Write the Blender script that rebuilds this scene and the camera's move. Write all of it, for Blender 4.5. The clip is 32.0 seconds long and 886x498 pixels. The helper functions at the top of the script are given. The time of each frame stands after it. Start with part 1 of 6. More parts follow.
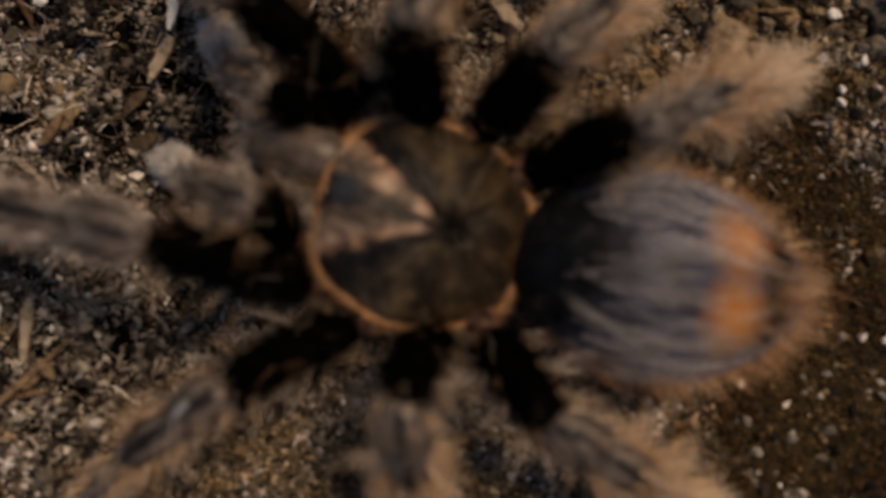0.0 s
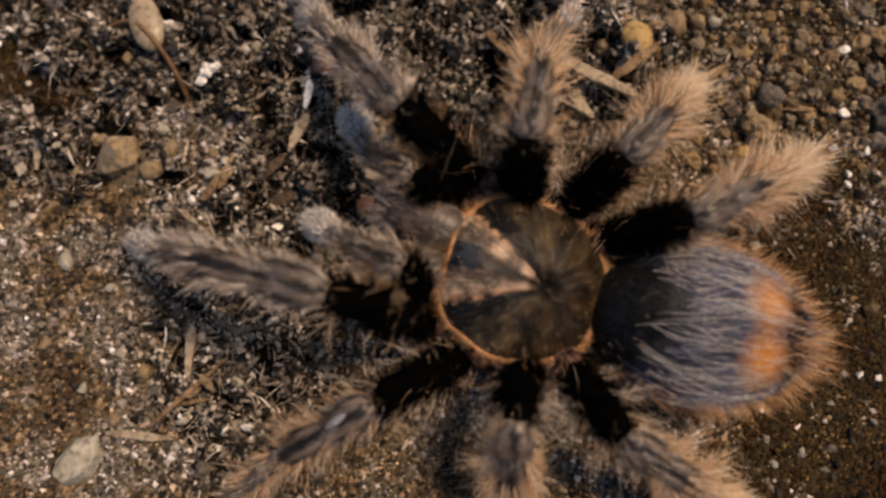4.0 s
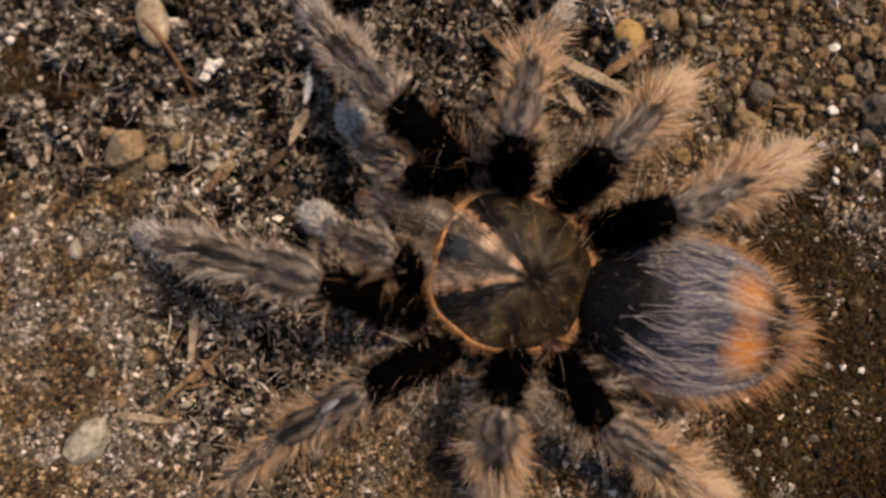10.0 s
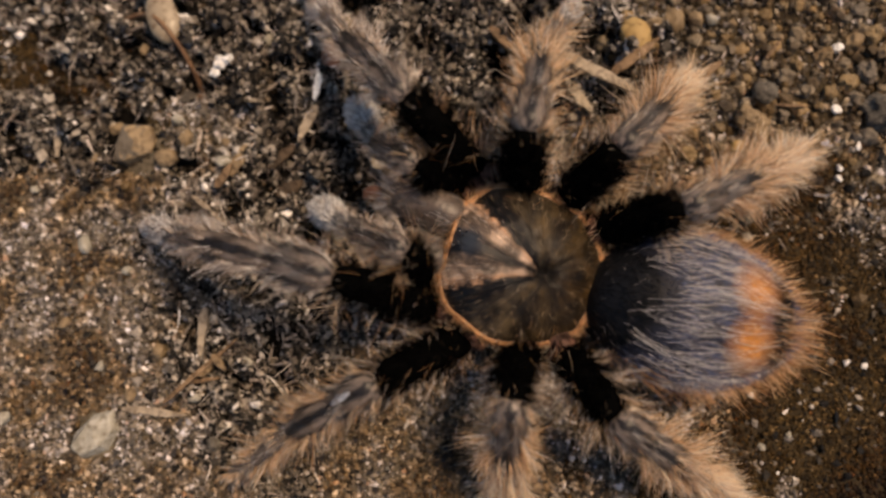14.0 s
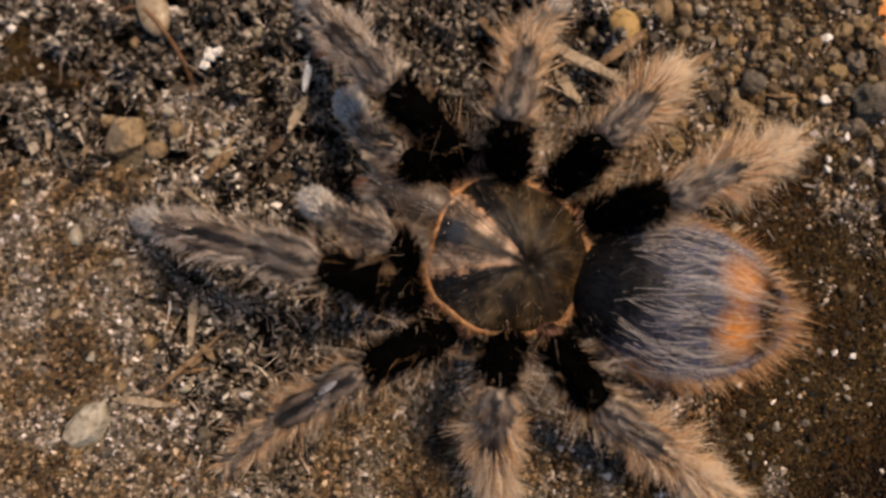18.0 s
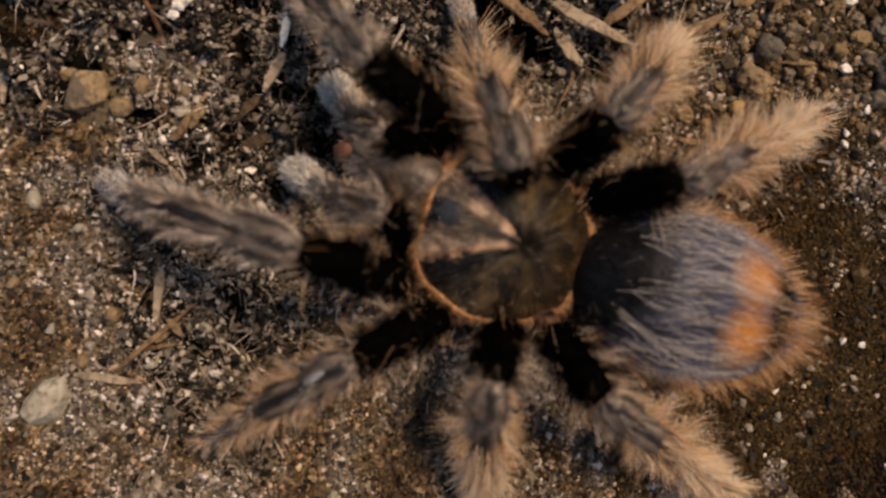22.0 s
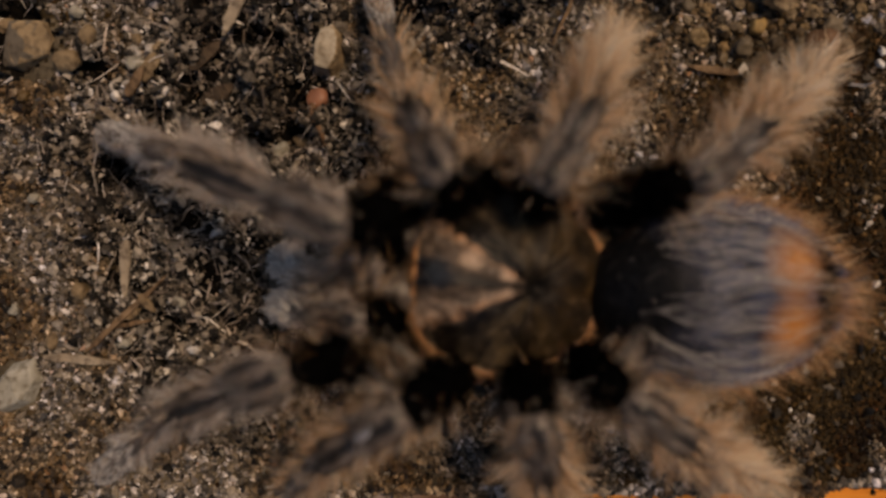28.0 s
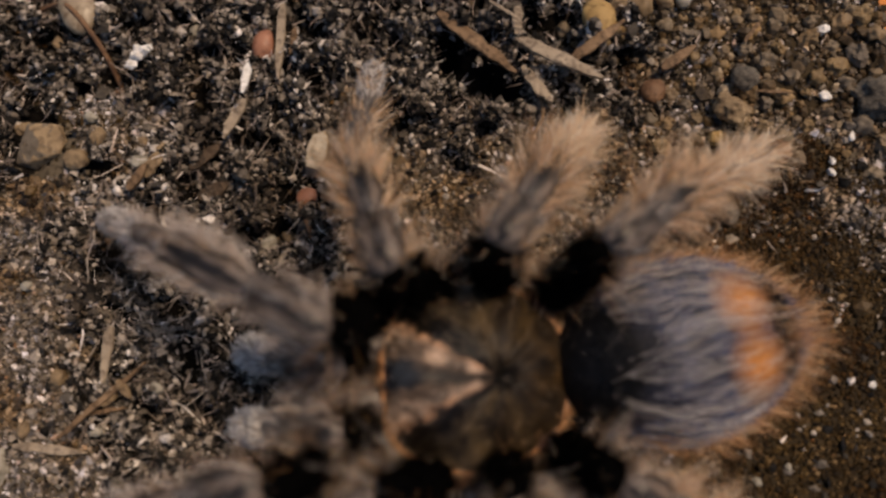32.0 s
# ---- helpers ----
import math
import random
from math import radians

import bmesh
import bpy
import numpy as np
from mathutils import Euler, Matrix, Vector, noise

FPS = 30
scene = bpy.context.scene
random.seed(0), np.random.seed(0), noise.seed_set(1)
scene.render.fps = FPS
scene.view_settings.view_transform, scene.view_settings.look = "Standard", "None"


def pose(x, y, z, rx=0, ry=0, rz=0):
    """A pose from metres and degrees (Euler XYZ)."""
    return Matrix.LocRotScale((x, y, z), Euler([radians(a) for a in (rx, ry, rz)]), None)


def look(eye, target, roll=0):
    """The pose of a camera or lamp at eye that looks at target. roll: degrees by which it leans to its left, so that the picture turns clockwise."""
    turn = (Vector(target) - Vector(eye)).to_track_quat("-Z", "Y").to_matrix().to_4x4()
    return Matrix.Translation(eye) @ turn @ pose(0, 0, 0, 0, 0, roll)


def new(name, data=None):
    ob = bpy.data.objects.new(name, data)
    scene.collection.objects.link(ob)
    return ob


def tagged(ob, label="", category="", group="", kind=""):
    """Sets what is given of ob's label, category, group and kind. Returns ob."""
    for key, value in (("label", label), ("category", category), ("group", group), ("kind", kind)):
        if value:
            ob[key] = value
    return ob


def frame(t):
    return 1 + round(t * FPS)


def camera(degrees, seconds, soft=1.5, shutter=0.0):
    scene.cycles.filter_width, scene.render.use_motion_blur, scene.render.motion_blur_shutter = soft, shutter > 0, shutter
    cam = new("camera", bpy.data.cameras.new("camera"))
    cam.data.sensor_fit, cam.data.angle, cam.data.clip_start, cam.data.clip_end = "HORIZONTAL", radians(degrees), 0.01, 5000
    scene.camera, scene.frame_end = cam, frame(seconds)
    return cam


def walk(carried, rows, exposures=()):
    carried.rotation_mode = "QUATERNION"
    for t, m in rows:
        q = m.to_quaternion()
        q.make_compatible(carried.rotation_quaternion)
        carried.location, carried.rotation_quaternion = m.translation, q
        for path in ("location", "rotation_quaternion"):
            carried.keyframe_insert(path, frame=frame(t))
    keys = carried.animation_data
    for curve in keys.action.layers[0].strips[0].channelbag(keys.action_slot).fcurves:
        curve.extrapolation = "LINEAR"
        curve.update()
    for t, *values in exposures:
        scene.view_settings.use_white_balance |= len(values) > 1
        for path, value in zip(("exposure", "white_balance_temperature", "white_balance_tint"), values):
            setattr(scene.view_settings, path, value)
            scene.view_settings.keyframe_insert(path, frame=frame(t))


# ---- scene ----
# A tarantula on sandy soil in a shallow tray, seen from a hand's width above.
cam = camera(65.0, 32.0, 2.7, 0.5)
# seconds, eye in metres, turn in degrees
PATH = [
    (0, 0.01038, -0.00122, 0.07824, 8.24, 2.23, -2.22),
    (0.5, 0.00487, 0.00202, 0.07922, 7.62, 1.55, -2.27),
    (1, 0.00461, 0.00295, 0.09094, 7.80, 2.02, -2.39),
    (1.5, 0.00187, 0.00346, 0.08971, 8.27, 1.44, -1.46),
    (2, 0.00042, 0.00172, 0.08833, 8.15, 1.48, -1.36),
    (2.5, -0.00058, 0.00301, 0.09399, 8.37, 1.49, -1.06),
    (4.5, -0.00121, 0.00140, 0.09904, 8.27, 1.59, -0.65),
    (5, -0.00075, -0.00006, 0.10024, 8.04, 1.96, -0.93),
    (5.5, -0.00023, 0.00032, 0.09928, 7.88, 2.23, -0.77),
    (6, 0.00033, 0.00129, 0.09894, 7.74, 2.36, -0.39),
    (6.5, 0.00034, 0.00174, 0.09926, 7.37, 2.38, -0.25),
    (7, 0.00175, 0.00041, 0.10034, 7.48, 2.34, 0.10),
    (7.5, 0.00242, -0.00041, 0.09989, 7.55, 2.49, -0.09),
    (8, 0.00217, -0.00012, 0.10008, 7.47, 2.56, -0.13),
    (8.5, 0.00389, -0.00019, 0.10081, 7.44, 2.79, -0.45),
    (9, 0.00216, 0.00030, 0.10077, 7.61, 2.69, -0.46),
    (9.5, 0.00184, -0.00014, 0.10130, 7.64, 2.57, -0.25),
    (10, 0.00153, 0.00224, 0.10112, 7.50, 2.50, -0.10),
    (10.5, 0.00225, 0.00172, 0.10099, 7.69, 2.41, -0.06),
    (11, 0.00308, 0.00197, 0.10159, 7.66, 2.39, -0.33),
    (11.5, 0.00104, 0.00109, 0.10244, 7.75, 2.08, 0.07),
    (12, -0.00134, -0.00011, 0.10124, 7.82, 1.82, 0.69),
    (12.5, -0.00012, 0.00057, 0.10222, 7.47, 1.81, 0.29),
    (13, 0.00004, 0.00004, 0.10180, 7.49, 1.90, 0.13),
    (13.5, 0.00026, 0.00092, 0.10311, 7.48, 1.95, -0.03),
    (14, -0.00030, 0.00114, 0.10181, 7.71, 2.08, 0.06),
    (14.5, 0.00020, 0.00034, 0.10168, 7.74, 2.22, 0.24),
    (16.5, 0.00054, 0.00082, 0.10271, 7.63, 2.19, -0.26),
    (17, 0.00115, 0.00050, 0.10221, 7.72, 2.36, -0.01),
    (17.5, 0.00106, 0.00063, 0.10244, 7.53, 2.32, -0.08),
    (18, 0.00178, 0.00011, 0.10194, 7.53, 2.35, 0.01),
    (18.5, 0.00116, 0.00040, 0.10252, 7.47, 2.32, -0.25),
    (19, -0.00021, -0.00016, 0.10158, 7.49, 2.26, -0.96),
    (19.5, -0.00061, 0.00078, 0.10499, 7.09, 2.98, -1.10),
    (20, -0.00095, -0.00130, 0.10229, 7.68, 2.42, -0.63),
    (20.5, 0.00051, -0.00124, 0.10297, 7.84, 2.32, -0.48),
    (21, 0.00360, -0.00211, 0.10132, 8.44, 1.84, -0.48),
    (21.5, 0.00100, -0.00015, 0.09596, 5.87, 1.56, 1.43),
    (22, 0.00255, 0.00230, 0.09513, 4.55, 1.72, 1.16),
    (22.5, 0.00167, 0.00269, 0.09257, 3.48, 1.48, 1.15),
    (23, 0.00113, 0.00335, 0.09188, 1.16, 1.55, 1.14),
    (23.5, -0.00163, 0.00366, 0.09629, 1.98, 1.40, 1.09),
    (24, -0.00128, 0.00171, 0.09779, 2.59, 1.46, 0.45),
    (24.5, 0.00210, 0.00378, 0.09648, 3.78, 1.85, 0.51),
    (25, 0.00184, 0.00135, 0.09453, 2.75, 1.94, 1.09),
    (25.5, 0.00044, -0.00148, 0.09305, 0.76, 1.77, 0.59),
    (27.5, 0.00345, 0.00320, 0.08729, -0.84, 2.02, -0.69),
    (28, 0.00395, 0.00557, 0.08660, -1.06, 2.23, -1.49),
    (28.5, 0.00487, 0.00965, 0.08534, -1.57, 2.69, -1.54),
    (29, 0.00678, 0.01148, 0.08325, -1.76, 3.37, -0.84),
    (29.5, 0.00427, 0.00489, 0.08222, -0.23, 2.75, -0.66),
    (30, 0.00508, -0.00279, 0.09123, 8.92, 2.24, -3.22),
    (30.5, 0.00678, -0.00175, 0.09061, 11.40, 2.38, -2.77),
    (31, 0.00808, -0.00281, 0.08960, 10.44, 2.29, -1.67),
    (31.5, 0.00223, -0.00063, 0.08923, 10.58, 1.09, -1.46),
    (32, 0.00629, -0.00247, 0.08843, 11.70, 2.04, -0.61),
]
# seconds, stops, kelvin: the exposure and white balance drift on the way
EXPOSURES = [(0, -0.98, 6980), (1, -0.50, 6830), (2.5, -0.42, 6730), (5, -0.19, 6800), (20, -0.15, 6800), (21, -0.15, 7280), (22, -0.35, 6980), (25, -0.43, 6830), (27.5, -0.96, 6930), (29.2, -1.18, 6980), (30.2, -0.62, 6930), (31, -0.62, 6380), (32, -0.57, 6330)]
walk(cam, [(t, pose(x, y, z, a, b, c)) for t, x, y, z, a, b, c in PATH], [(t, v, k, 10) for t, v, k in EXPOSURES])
# a close lens holds only a shallow depth in focus
cam.data.dof.use_dof = True
cam.data.dof.focus_distance = 0.092
cam.data.dof.aperture_fstop = 9.5

# ---- light: the sky and one broad warm sun ----
world = bpy.data.worlds.new("world")
scene.world = world
world.use_nodes = True
wt = world.node_tree
sky = wt.nodes.new("ShaderNodeTexSky")
sky.sky_type, sky.sun_disc = "NISHITA", False
sky.sun_elevation, sky.sun_rotation = radians(60), radians(56)
wt.links.new(sky.outputs["Color"], wt.nodes["Background"].inputs["Color"])
wt.nodes["Background"].inputs["Strength"].default_value = 0.115
sun = new("sun", bpy.data.lights.new("sun", "SUN"))
sun.data.energy, sun.data.angle, sun.data.color = 5.0, radians(17), (1.0, 0.71, 0.46)
sun.matrix_world = look((0.414, 0.280, 0.866), (0, 0, 0))

MM = 0.001
rng = np.random.default_rng(7)


# ---- materials ----
def nodes_of(name, rough=0.8, spec=0.3):
    m = bpy.data.materials.new(name)
    m.use_nodes = True
    b = m.node_tree.nodes["Principled BSDF"]
    b.inputs["Roughness"].default_value = rough
    b.inputs["Specular IOR Level"].default_value = spec
    return m, m.node_tree, b


def ramp_node(nt, stops):
    r = nt.nodes.new("ShaderNodeValToRGB")
    e = r.color_ramp.elements
    while len(e) < len(stops):
        e.new(0.5)
    for k, (p, c) in zip(e, stops):
        k.position, k.color = p, (*c, 1)
    return r


def noise_node(nt, scale, detail=3.0, coord="Object"):
    tc, n = nt.nodes.new("ShaderNodeTexCoord"), nt.nodes.new("ShaderNodeTexNoise")
    n.inputs["Scale"].default_value, n.inputs["Detail"].default_value = scale, detail
    nt.links.new(tc.outputs[coord], n.inputs["Vector"])
    return n


def mixed(nt, a, b, fac, how="MIX", amount=None):
    """A colour mix: a and b are sockets or colours, fac a socket or number."""
    x = nt.nodes.new("ShaderNodeMix")
    x.data_type, x.blend_type = "RGBA", how
    for sock, v in ((x.inputs[6], a), (x.inputs[7], b), (x.inputs[0], fac)):
        if hasattr(v, "is_linked"):
            nt.links.new(v, sock)
        elif isinstance(v, (int, float)):
            sock.default_value = v
        else:
            sock.default_value = (*v, 1)
    return x.outputs[2]


def bumped(nt, b, height, strength, dist):
    n = nt.nodes.new("ShaderNodeBump")
    n.inputs["Strength"].default_value, n.inputs["Distance"].default_value = strength, dist
    nt.links.new(height, n.inputs["Height"])
    nt.links.new(n.outputs["Normal"], b.inputs["Normal"])


def island_material(name, stops, rough=0.7, spec=0.3, grain=2500.0, how="Random Per Island", patch=0.0, golden=True):
    """Many small loose pieces: each takes its own colour, with fine mottling."""
    m, nt, b = nodes_of(name, rough, spec)
    if how == "object":
        src = nt.nodes.new("ShaderNodeObjectInfo").outputs["Random"]
    else:
        src = nt.nodes.new("ShaderNodeNewGeometry").outputs[how]
    r = ramp_node(nt, stops)
    r.color_ramp.interpolation = "LINEAR"
    nt.links.new(src, r.inputs["Fac"])
    n = noise_node(nt, grain)
    dark = ramp_node(nt, [(0.3, (0.55, 0.52, 0.5)), (0.7, (1.15, 1.12, 1.1))])
    nt.links.new(n.outputs["Fac"], dark.inputs["Fac"])
    c = mixed(nt, r.outputs["Color"], dark.outputs["Color"], 1.0, "MULTIPLY")
    if patch:
        # damp and dusty patches of the bed
        if golden:
            p = ramp_node(nt, [(0.36, (0.30, 0.20, 0.10)), (0.45, (0.90, 0.70, 0.45)), (0.54, (1.02, 0.98, 0.96)), (0.66, (1.42, 1.44, 1.55))])
        else:
            p = ramp_node(nt, [(0.36, (0.30, 0.27, 0.25)), (0.45, (0.74, 0.70, 0.66)), (0.54, (1.0, 0.98, 0.97)), (0.66, (1.3, 1.31, 1.36))])
        nt.links.new(noise_node(nt, patch, 3).outputs["Fac"], p.inputs["Fac"])
        c = mixed(nt, c, p.outputs["Color"], 1.0, "MULTIPLY")
    nt.links.new(c, b.inputs["Base Color"])
    bumped(nt, b, n.outputs["Fac"], 0.4, 0.0002)
    return m


def patch_material(name, c1, c2, c3, s1, s2, rough=0.8, spec=0.25, bump=0.4, dist=0.0003):
    """Two scales of variation between three colours."""
    m, nt, b = nodes_of(name, rough, spec)
    n1, n2 = noise_node(nt, s1, 4), noise_node(nt, s2, 5)
    r = ramp_node(nt, [(0.35, c1), (0.65, c2)])
    nt.links.new(n1.outputs["Fac"], r.inputs["Fac"])
    f = ramp_node(nt, [(0.45, (0, 0, 0)), (0.7, (1, 1, 1))])
    nt.links.new(n2.outputs["Fac"], f.inputs["Fac"])
    nt.links.new(mixed(nt, r.outputs["Color"], c3, f.outputs["Color"]), b.inputs["Base Color"])
    bumped(nt, b, n2.outputs["Fac"], bump, dist)
    return m


M_SAND_BED = patch_material("sand_bed", (0.050, 0.041, 0.027), (0.15, 0.126, 0.088), (0.0365, 0.0283, 0.0184), 90, 1400, 0.9)
M_DIM_DAMP_BED = patch_material("dim_damp_sand_bed", (0.0234, 0.0154, 0.0053), (0.0429, 0.0287, 0.00942), (0.014, 0.0095, 0.00353), 90, 1400, 0.8)
# nearly black, with the shade of gaps between crumbs put in its colour
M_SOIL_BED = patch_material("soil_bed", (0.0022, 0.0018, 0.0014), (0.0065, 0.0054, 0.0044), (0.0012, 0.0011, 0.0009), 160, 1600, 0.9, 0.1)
M_SAND = island_material("sand_grain", [(0.0, (0.0093, 0.0085, 0.0068)), (0.22, (0.0447, 0.0400, 0.0321)), (0.42, (0.1258, 0.1140, 0.0916)), (0.56, (0.2002, 0.1720, 0.1203)), (0.70, (0.2933, 0.2700, 0.2347)), (0.78, (0.0559, 0.0560, 0.0550)), (0.90, (0.4190, 0.4000, 0.3721)), (0.975, (0.7915, 0.8100, 0.8472)), (1.0, (0.3352, 0.1850, 0.0801))], 0.4, 0.4, 2500.0, "Random Per Island", 95.0)
# partly damp; the right side's dim, warm light is in these colours too
M_DIM_DAMP_SAND = island_material("dim_damp_sand_grain", [(0.0, (0.0058, 0.0040, 0.0014)), (0.3, (0.019, 0.0124, 0.0038)), (0.6, (0.041, 0.0262, 0.0075)), (0.85, (0.066, 0.0420, 0.0125)), (0.96, (0.105, 0.070, 0.025)), (0.993, (0.27, 0.20, 0.105)), (1.0, (0.15, 0.062, 0.015))], 0.65, 0.15, 2500.0, "Random Per Island", 60.0)
M_CRUMB = island_material("soil_crumb", [(0.0, (0.0032, 0.0030, 0.0026)), (0.33, (0.0125, 0.0121, 0.0107)), (0.52, (0.0815, 0.0754, 0.0635)), (0.74, (0.2105, 0.1966, 0.1701)), (0.93, (0.4076, 0.3860, 0.3387)), (1.0, (0.8500, 0.8500, 0.8216))], 0.75, 0.22, 2500.0, "Random Per Island", 65.0, False)
M_FIBRE = island_material("soil_fibre", [(0.0, (0.068, 0.0554, 0.0437)), (0.5, (0.227, 0.189, 0.16)), (0.8, (0.634, 0.567, 0.509)), (1.0, (0.95, 0.95, 0.95))], 0.5, 0.45)
M_ROOT_HAIR = island_material("root_hair", [(0.0, (0.138, 0.121, 0.103)), (0.5, (0.299, 0.276, 0.247)), (1.0, (0.632, 0.598, 0.552))], 0.5, 0.45)
M_GRAVEL = island_material("gravel_stone", [(0.0, (0.0163, 0.0115, 0.0057)), (0.2, (0.0715, 0.0460, 0.0158)), (0.36, (0.0796, 0.0638, 0.0422)), (0.5, (0.1342, 0.0853, 0.0277)), (0.62, (0.0472, 0.0371, 0.0251)), (0.78, (0.1748, 0.1366, 0.0833)), (0.93, (0.2764, 0.2191, 0.1355)), (1.0, (0.5041, 0.4306, 0.3172))], 0.6, 0.35)
M_PEBBLE = island_material("pebble", [(0.0, (0.1555, 0.1039, 0.0429)), (0.2, (0.2541, 0.1862, 0.0912)), (0.38, (0.1763, 0.1489, 0.1069)), (0.52, (0.3214, 0.2156, 0.0883)), (0.66, (0.1297, 0.1117, 0.0856)), (0.82, (0.2903, 0.2400, 0.1600)), (1.0, (0.0881, 0.0744, 0.0521))], 0.6, 0.35, 900, "object")
M_WHITE_STONE = patch_material("white_stone", (0.27, 0.255, 0.205), (0.44, 0.425, 0.37), (0.16, 0.14, 0.10), 340, 1100, 0.5, 0.35, 0.5)
M_TAN_STONE = patch_material("tan_stone", (0.20, 0.145, 0.082), (0.33, 0.25, 0.15), (0.10, 0.07, 0.042), 260, 1200, 0.7)
M_YELLOW_STONE = patch_material("yellow_stone", (0.32, 0.21, 0.08), (0.44, 0.31, 0.13), (0.2, 0.13, 0.05), 300, 1100, 0.65)
M_GREY_STONE = patch_material("grey_stone", (0.085, 0.076, 0.062), (0.155, 0.14, 0.115), (0.035, 0.031, 0.026), 420, 1500, 0.8, 0.25, 0.9, 0.0006)
M_RED_SEED = patch_material("red_seed", (0.27, 0.12, 0.07), (0.40, 0.21, 0.13), (0.2, 0.09, 0.055), 300, 900, 0.5, 0.4, 0.15)
M_GREY_TAN = patch_material("grey_tan_stone", (0.11, 0.092, 0.068), (0.21, 0.18, 0.14), (0.055, 0.045, 0.032), 300, 1200, 0.65)
M_PALE_SEED = patch_material("pale_seed", (0.25, 0.20, 0.135), (0.38, 0.32, 0.23), (0.15, 0.105, 0.06), 260, 900, 0.45, 0.4, 0.3)
M_CREAM = patch_material("cream_stone", (0.36, 0.31, 0.235), (0.50, 0.445, 0.35), (0.22, 0.175, 0.115), 300, 1000, 0.6, 0.3, 0.3)
M_WOOD = patch_material("dry_wood", (0.13, 0.082, 0.045), (0.25, 0.17, 0.10), (0.07, 0.045, 0.026), 220, 1500, 0.75)
M_PALE_WOOD = patch_material("pale_wood", (0.24, 0.195, 0.14), (0.38, 0.32, 0.24), (0.14, 0.11, 0.08), 260, 1500, 0.7)
M_STEM = patch_material("brown_stem", (0.12, 0.065, 0.035), (0.22, 0.13, 0.07), (0.08, 0.045, 0.025), 300, 1500, 0.6)
M_DARK_BARK = patch_material("dark_bark", (0.04, 0.028, 0.018), (0.095, 0.066, 0.042), (0.02, 0.015, 0.010), 300, 1500, 0.75)
M_SCRAP = patch_material("white_scrap", (0.75, 0.74, 0.70), (0.85, 0.84, 0.82), (0.6, 0.58, 0.52), 400, 1500, 0.6)


def table_material():
    m, nt, b = nodes_of("orange_wood", 0.35, 0.4)
    tc, mp = nt.nodes.new("ShaderNodeTexCoord"), nt.nodes.new("ShaderNodeMapping")
    mp.inputs["Scale"].default_value = (6, 60, 6)
    n = nt.nodes.new("ShaderNodeTexNoise")
    n.inputs["Scale"].default_value, n.inputs["Detail"].default_value, n.inputs["Distortion"].default_value = 3.0, 6, 0.6
    nt.links.new(tc.outputs["Object"], mp.inputs["Vector"])
    nt.links.new(mp.outputs["Vector"], n.inputs["Vector"])
    r = ramp_node(nt, [(0.3, (0.42, 0.16, 0.035)), (0.55, (0.56, 0.25, 0.06)), (0.75, (0.62, 0.32, 0.10))])
    nt.links.new(n.outputs["Fac"], r.inputs["Fac"])
    nt.links.new(r.outputs["Color"], b.inputs["Base Color"])
    bumped(nt, b, n.outputs["Fac"], 0.1, 0.0005)
    return m


def streaked(name, c1, c2, c3, rough, spec):
    """Long fine streaks along x over broad stains."""
    m, nt, b = nodes_of(name, rough, spec)
    tc, mp = nt.nodes.new("ShaderNodeTexCoord"), nt.nodes.new("ShaderNodeMapping")
    mp.inputs["Scale"].default_value = (25, 700, 300)
    n = nt.nodes.new("ShaderNodeTexNoise")
    n.inputs["Scale"].default_value, n.inputs["Detail"].default_value, n.inputs["Distortion"].default_value = 1.0, 6, 0.5
    nt.links.new(tc.outputs["Object"], mp.inputs["Vector"])
    nt.links.new(mp.outputs["Vector"], n.inputs["Vector"])
    r = ramp_node(nt, [(0.34, c1), (0.5, c2), (0.66, c3)])
    nt.links.new(n.outputs["Fac"], r.inputs["Fac"])
    stain = ramp_node(nt, [(0.4, (0.62, 0.58, 0.56)), (0.6, (1.05, 1.05, 1.05))])
    nt.links.new(noise_node(nt, 70, 4).outputs["Fac"], stain.inputs["Fac"])
    nt.links.new(mixed(nt, r.outputs["Color"], stain.outputs["Color"], 0.8, "MULTIPLY"), b.inputs["Base Color"])
    bumped(nt, b, n.outputs["Fac"], 0.15, 0.0003)
    return m


M_TABLE = table_material()
M_ORANGE_LEDGE = streaked("orange_ledge", (0.52, 0.17, 0.015), (0.74, 0.27, 0.03), (0.80, 0.34, 0.06), 0.5, 0.2)


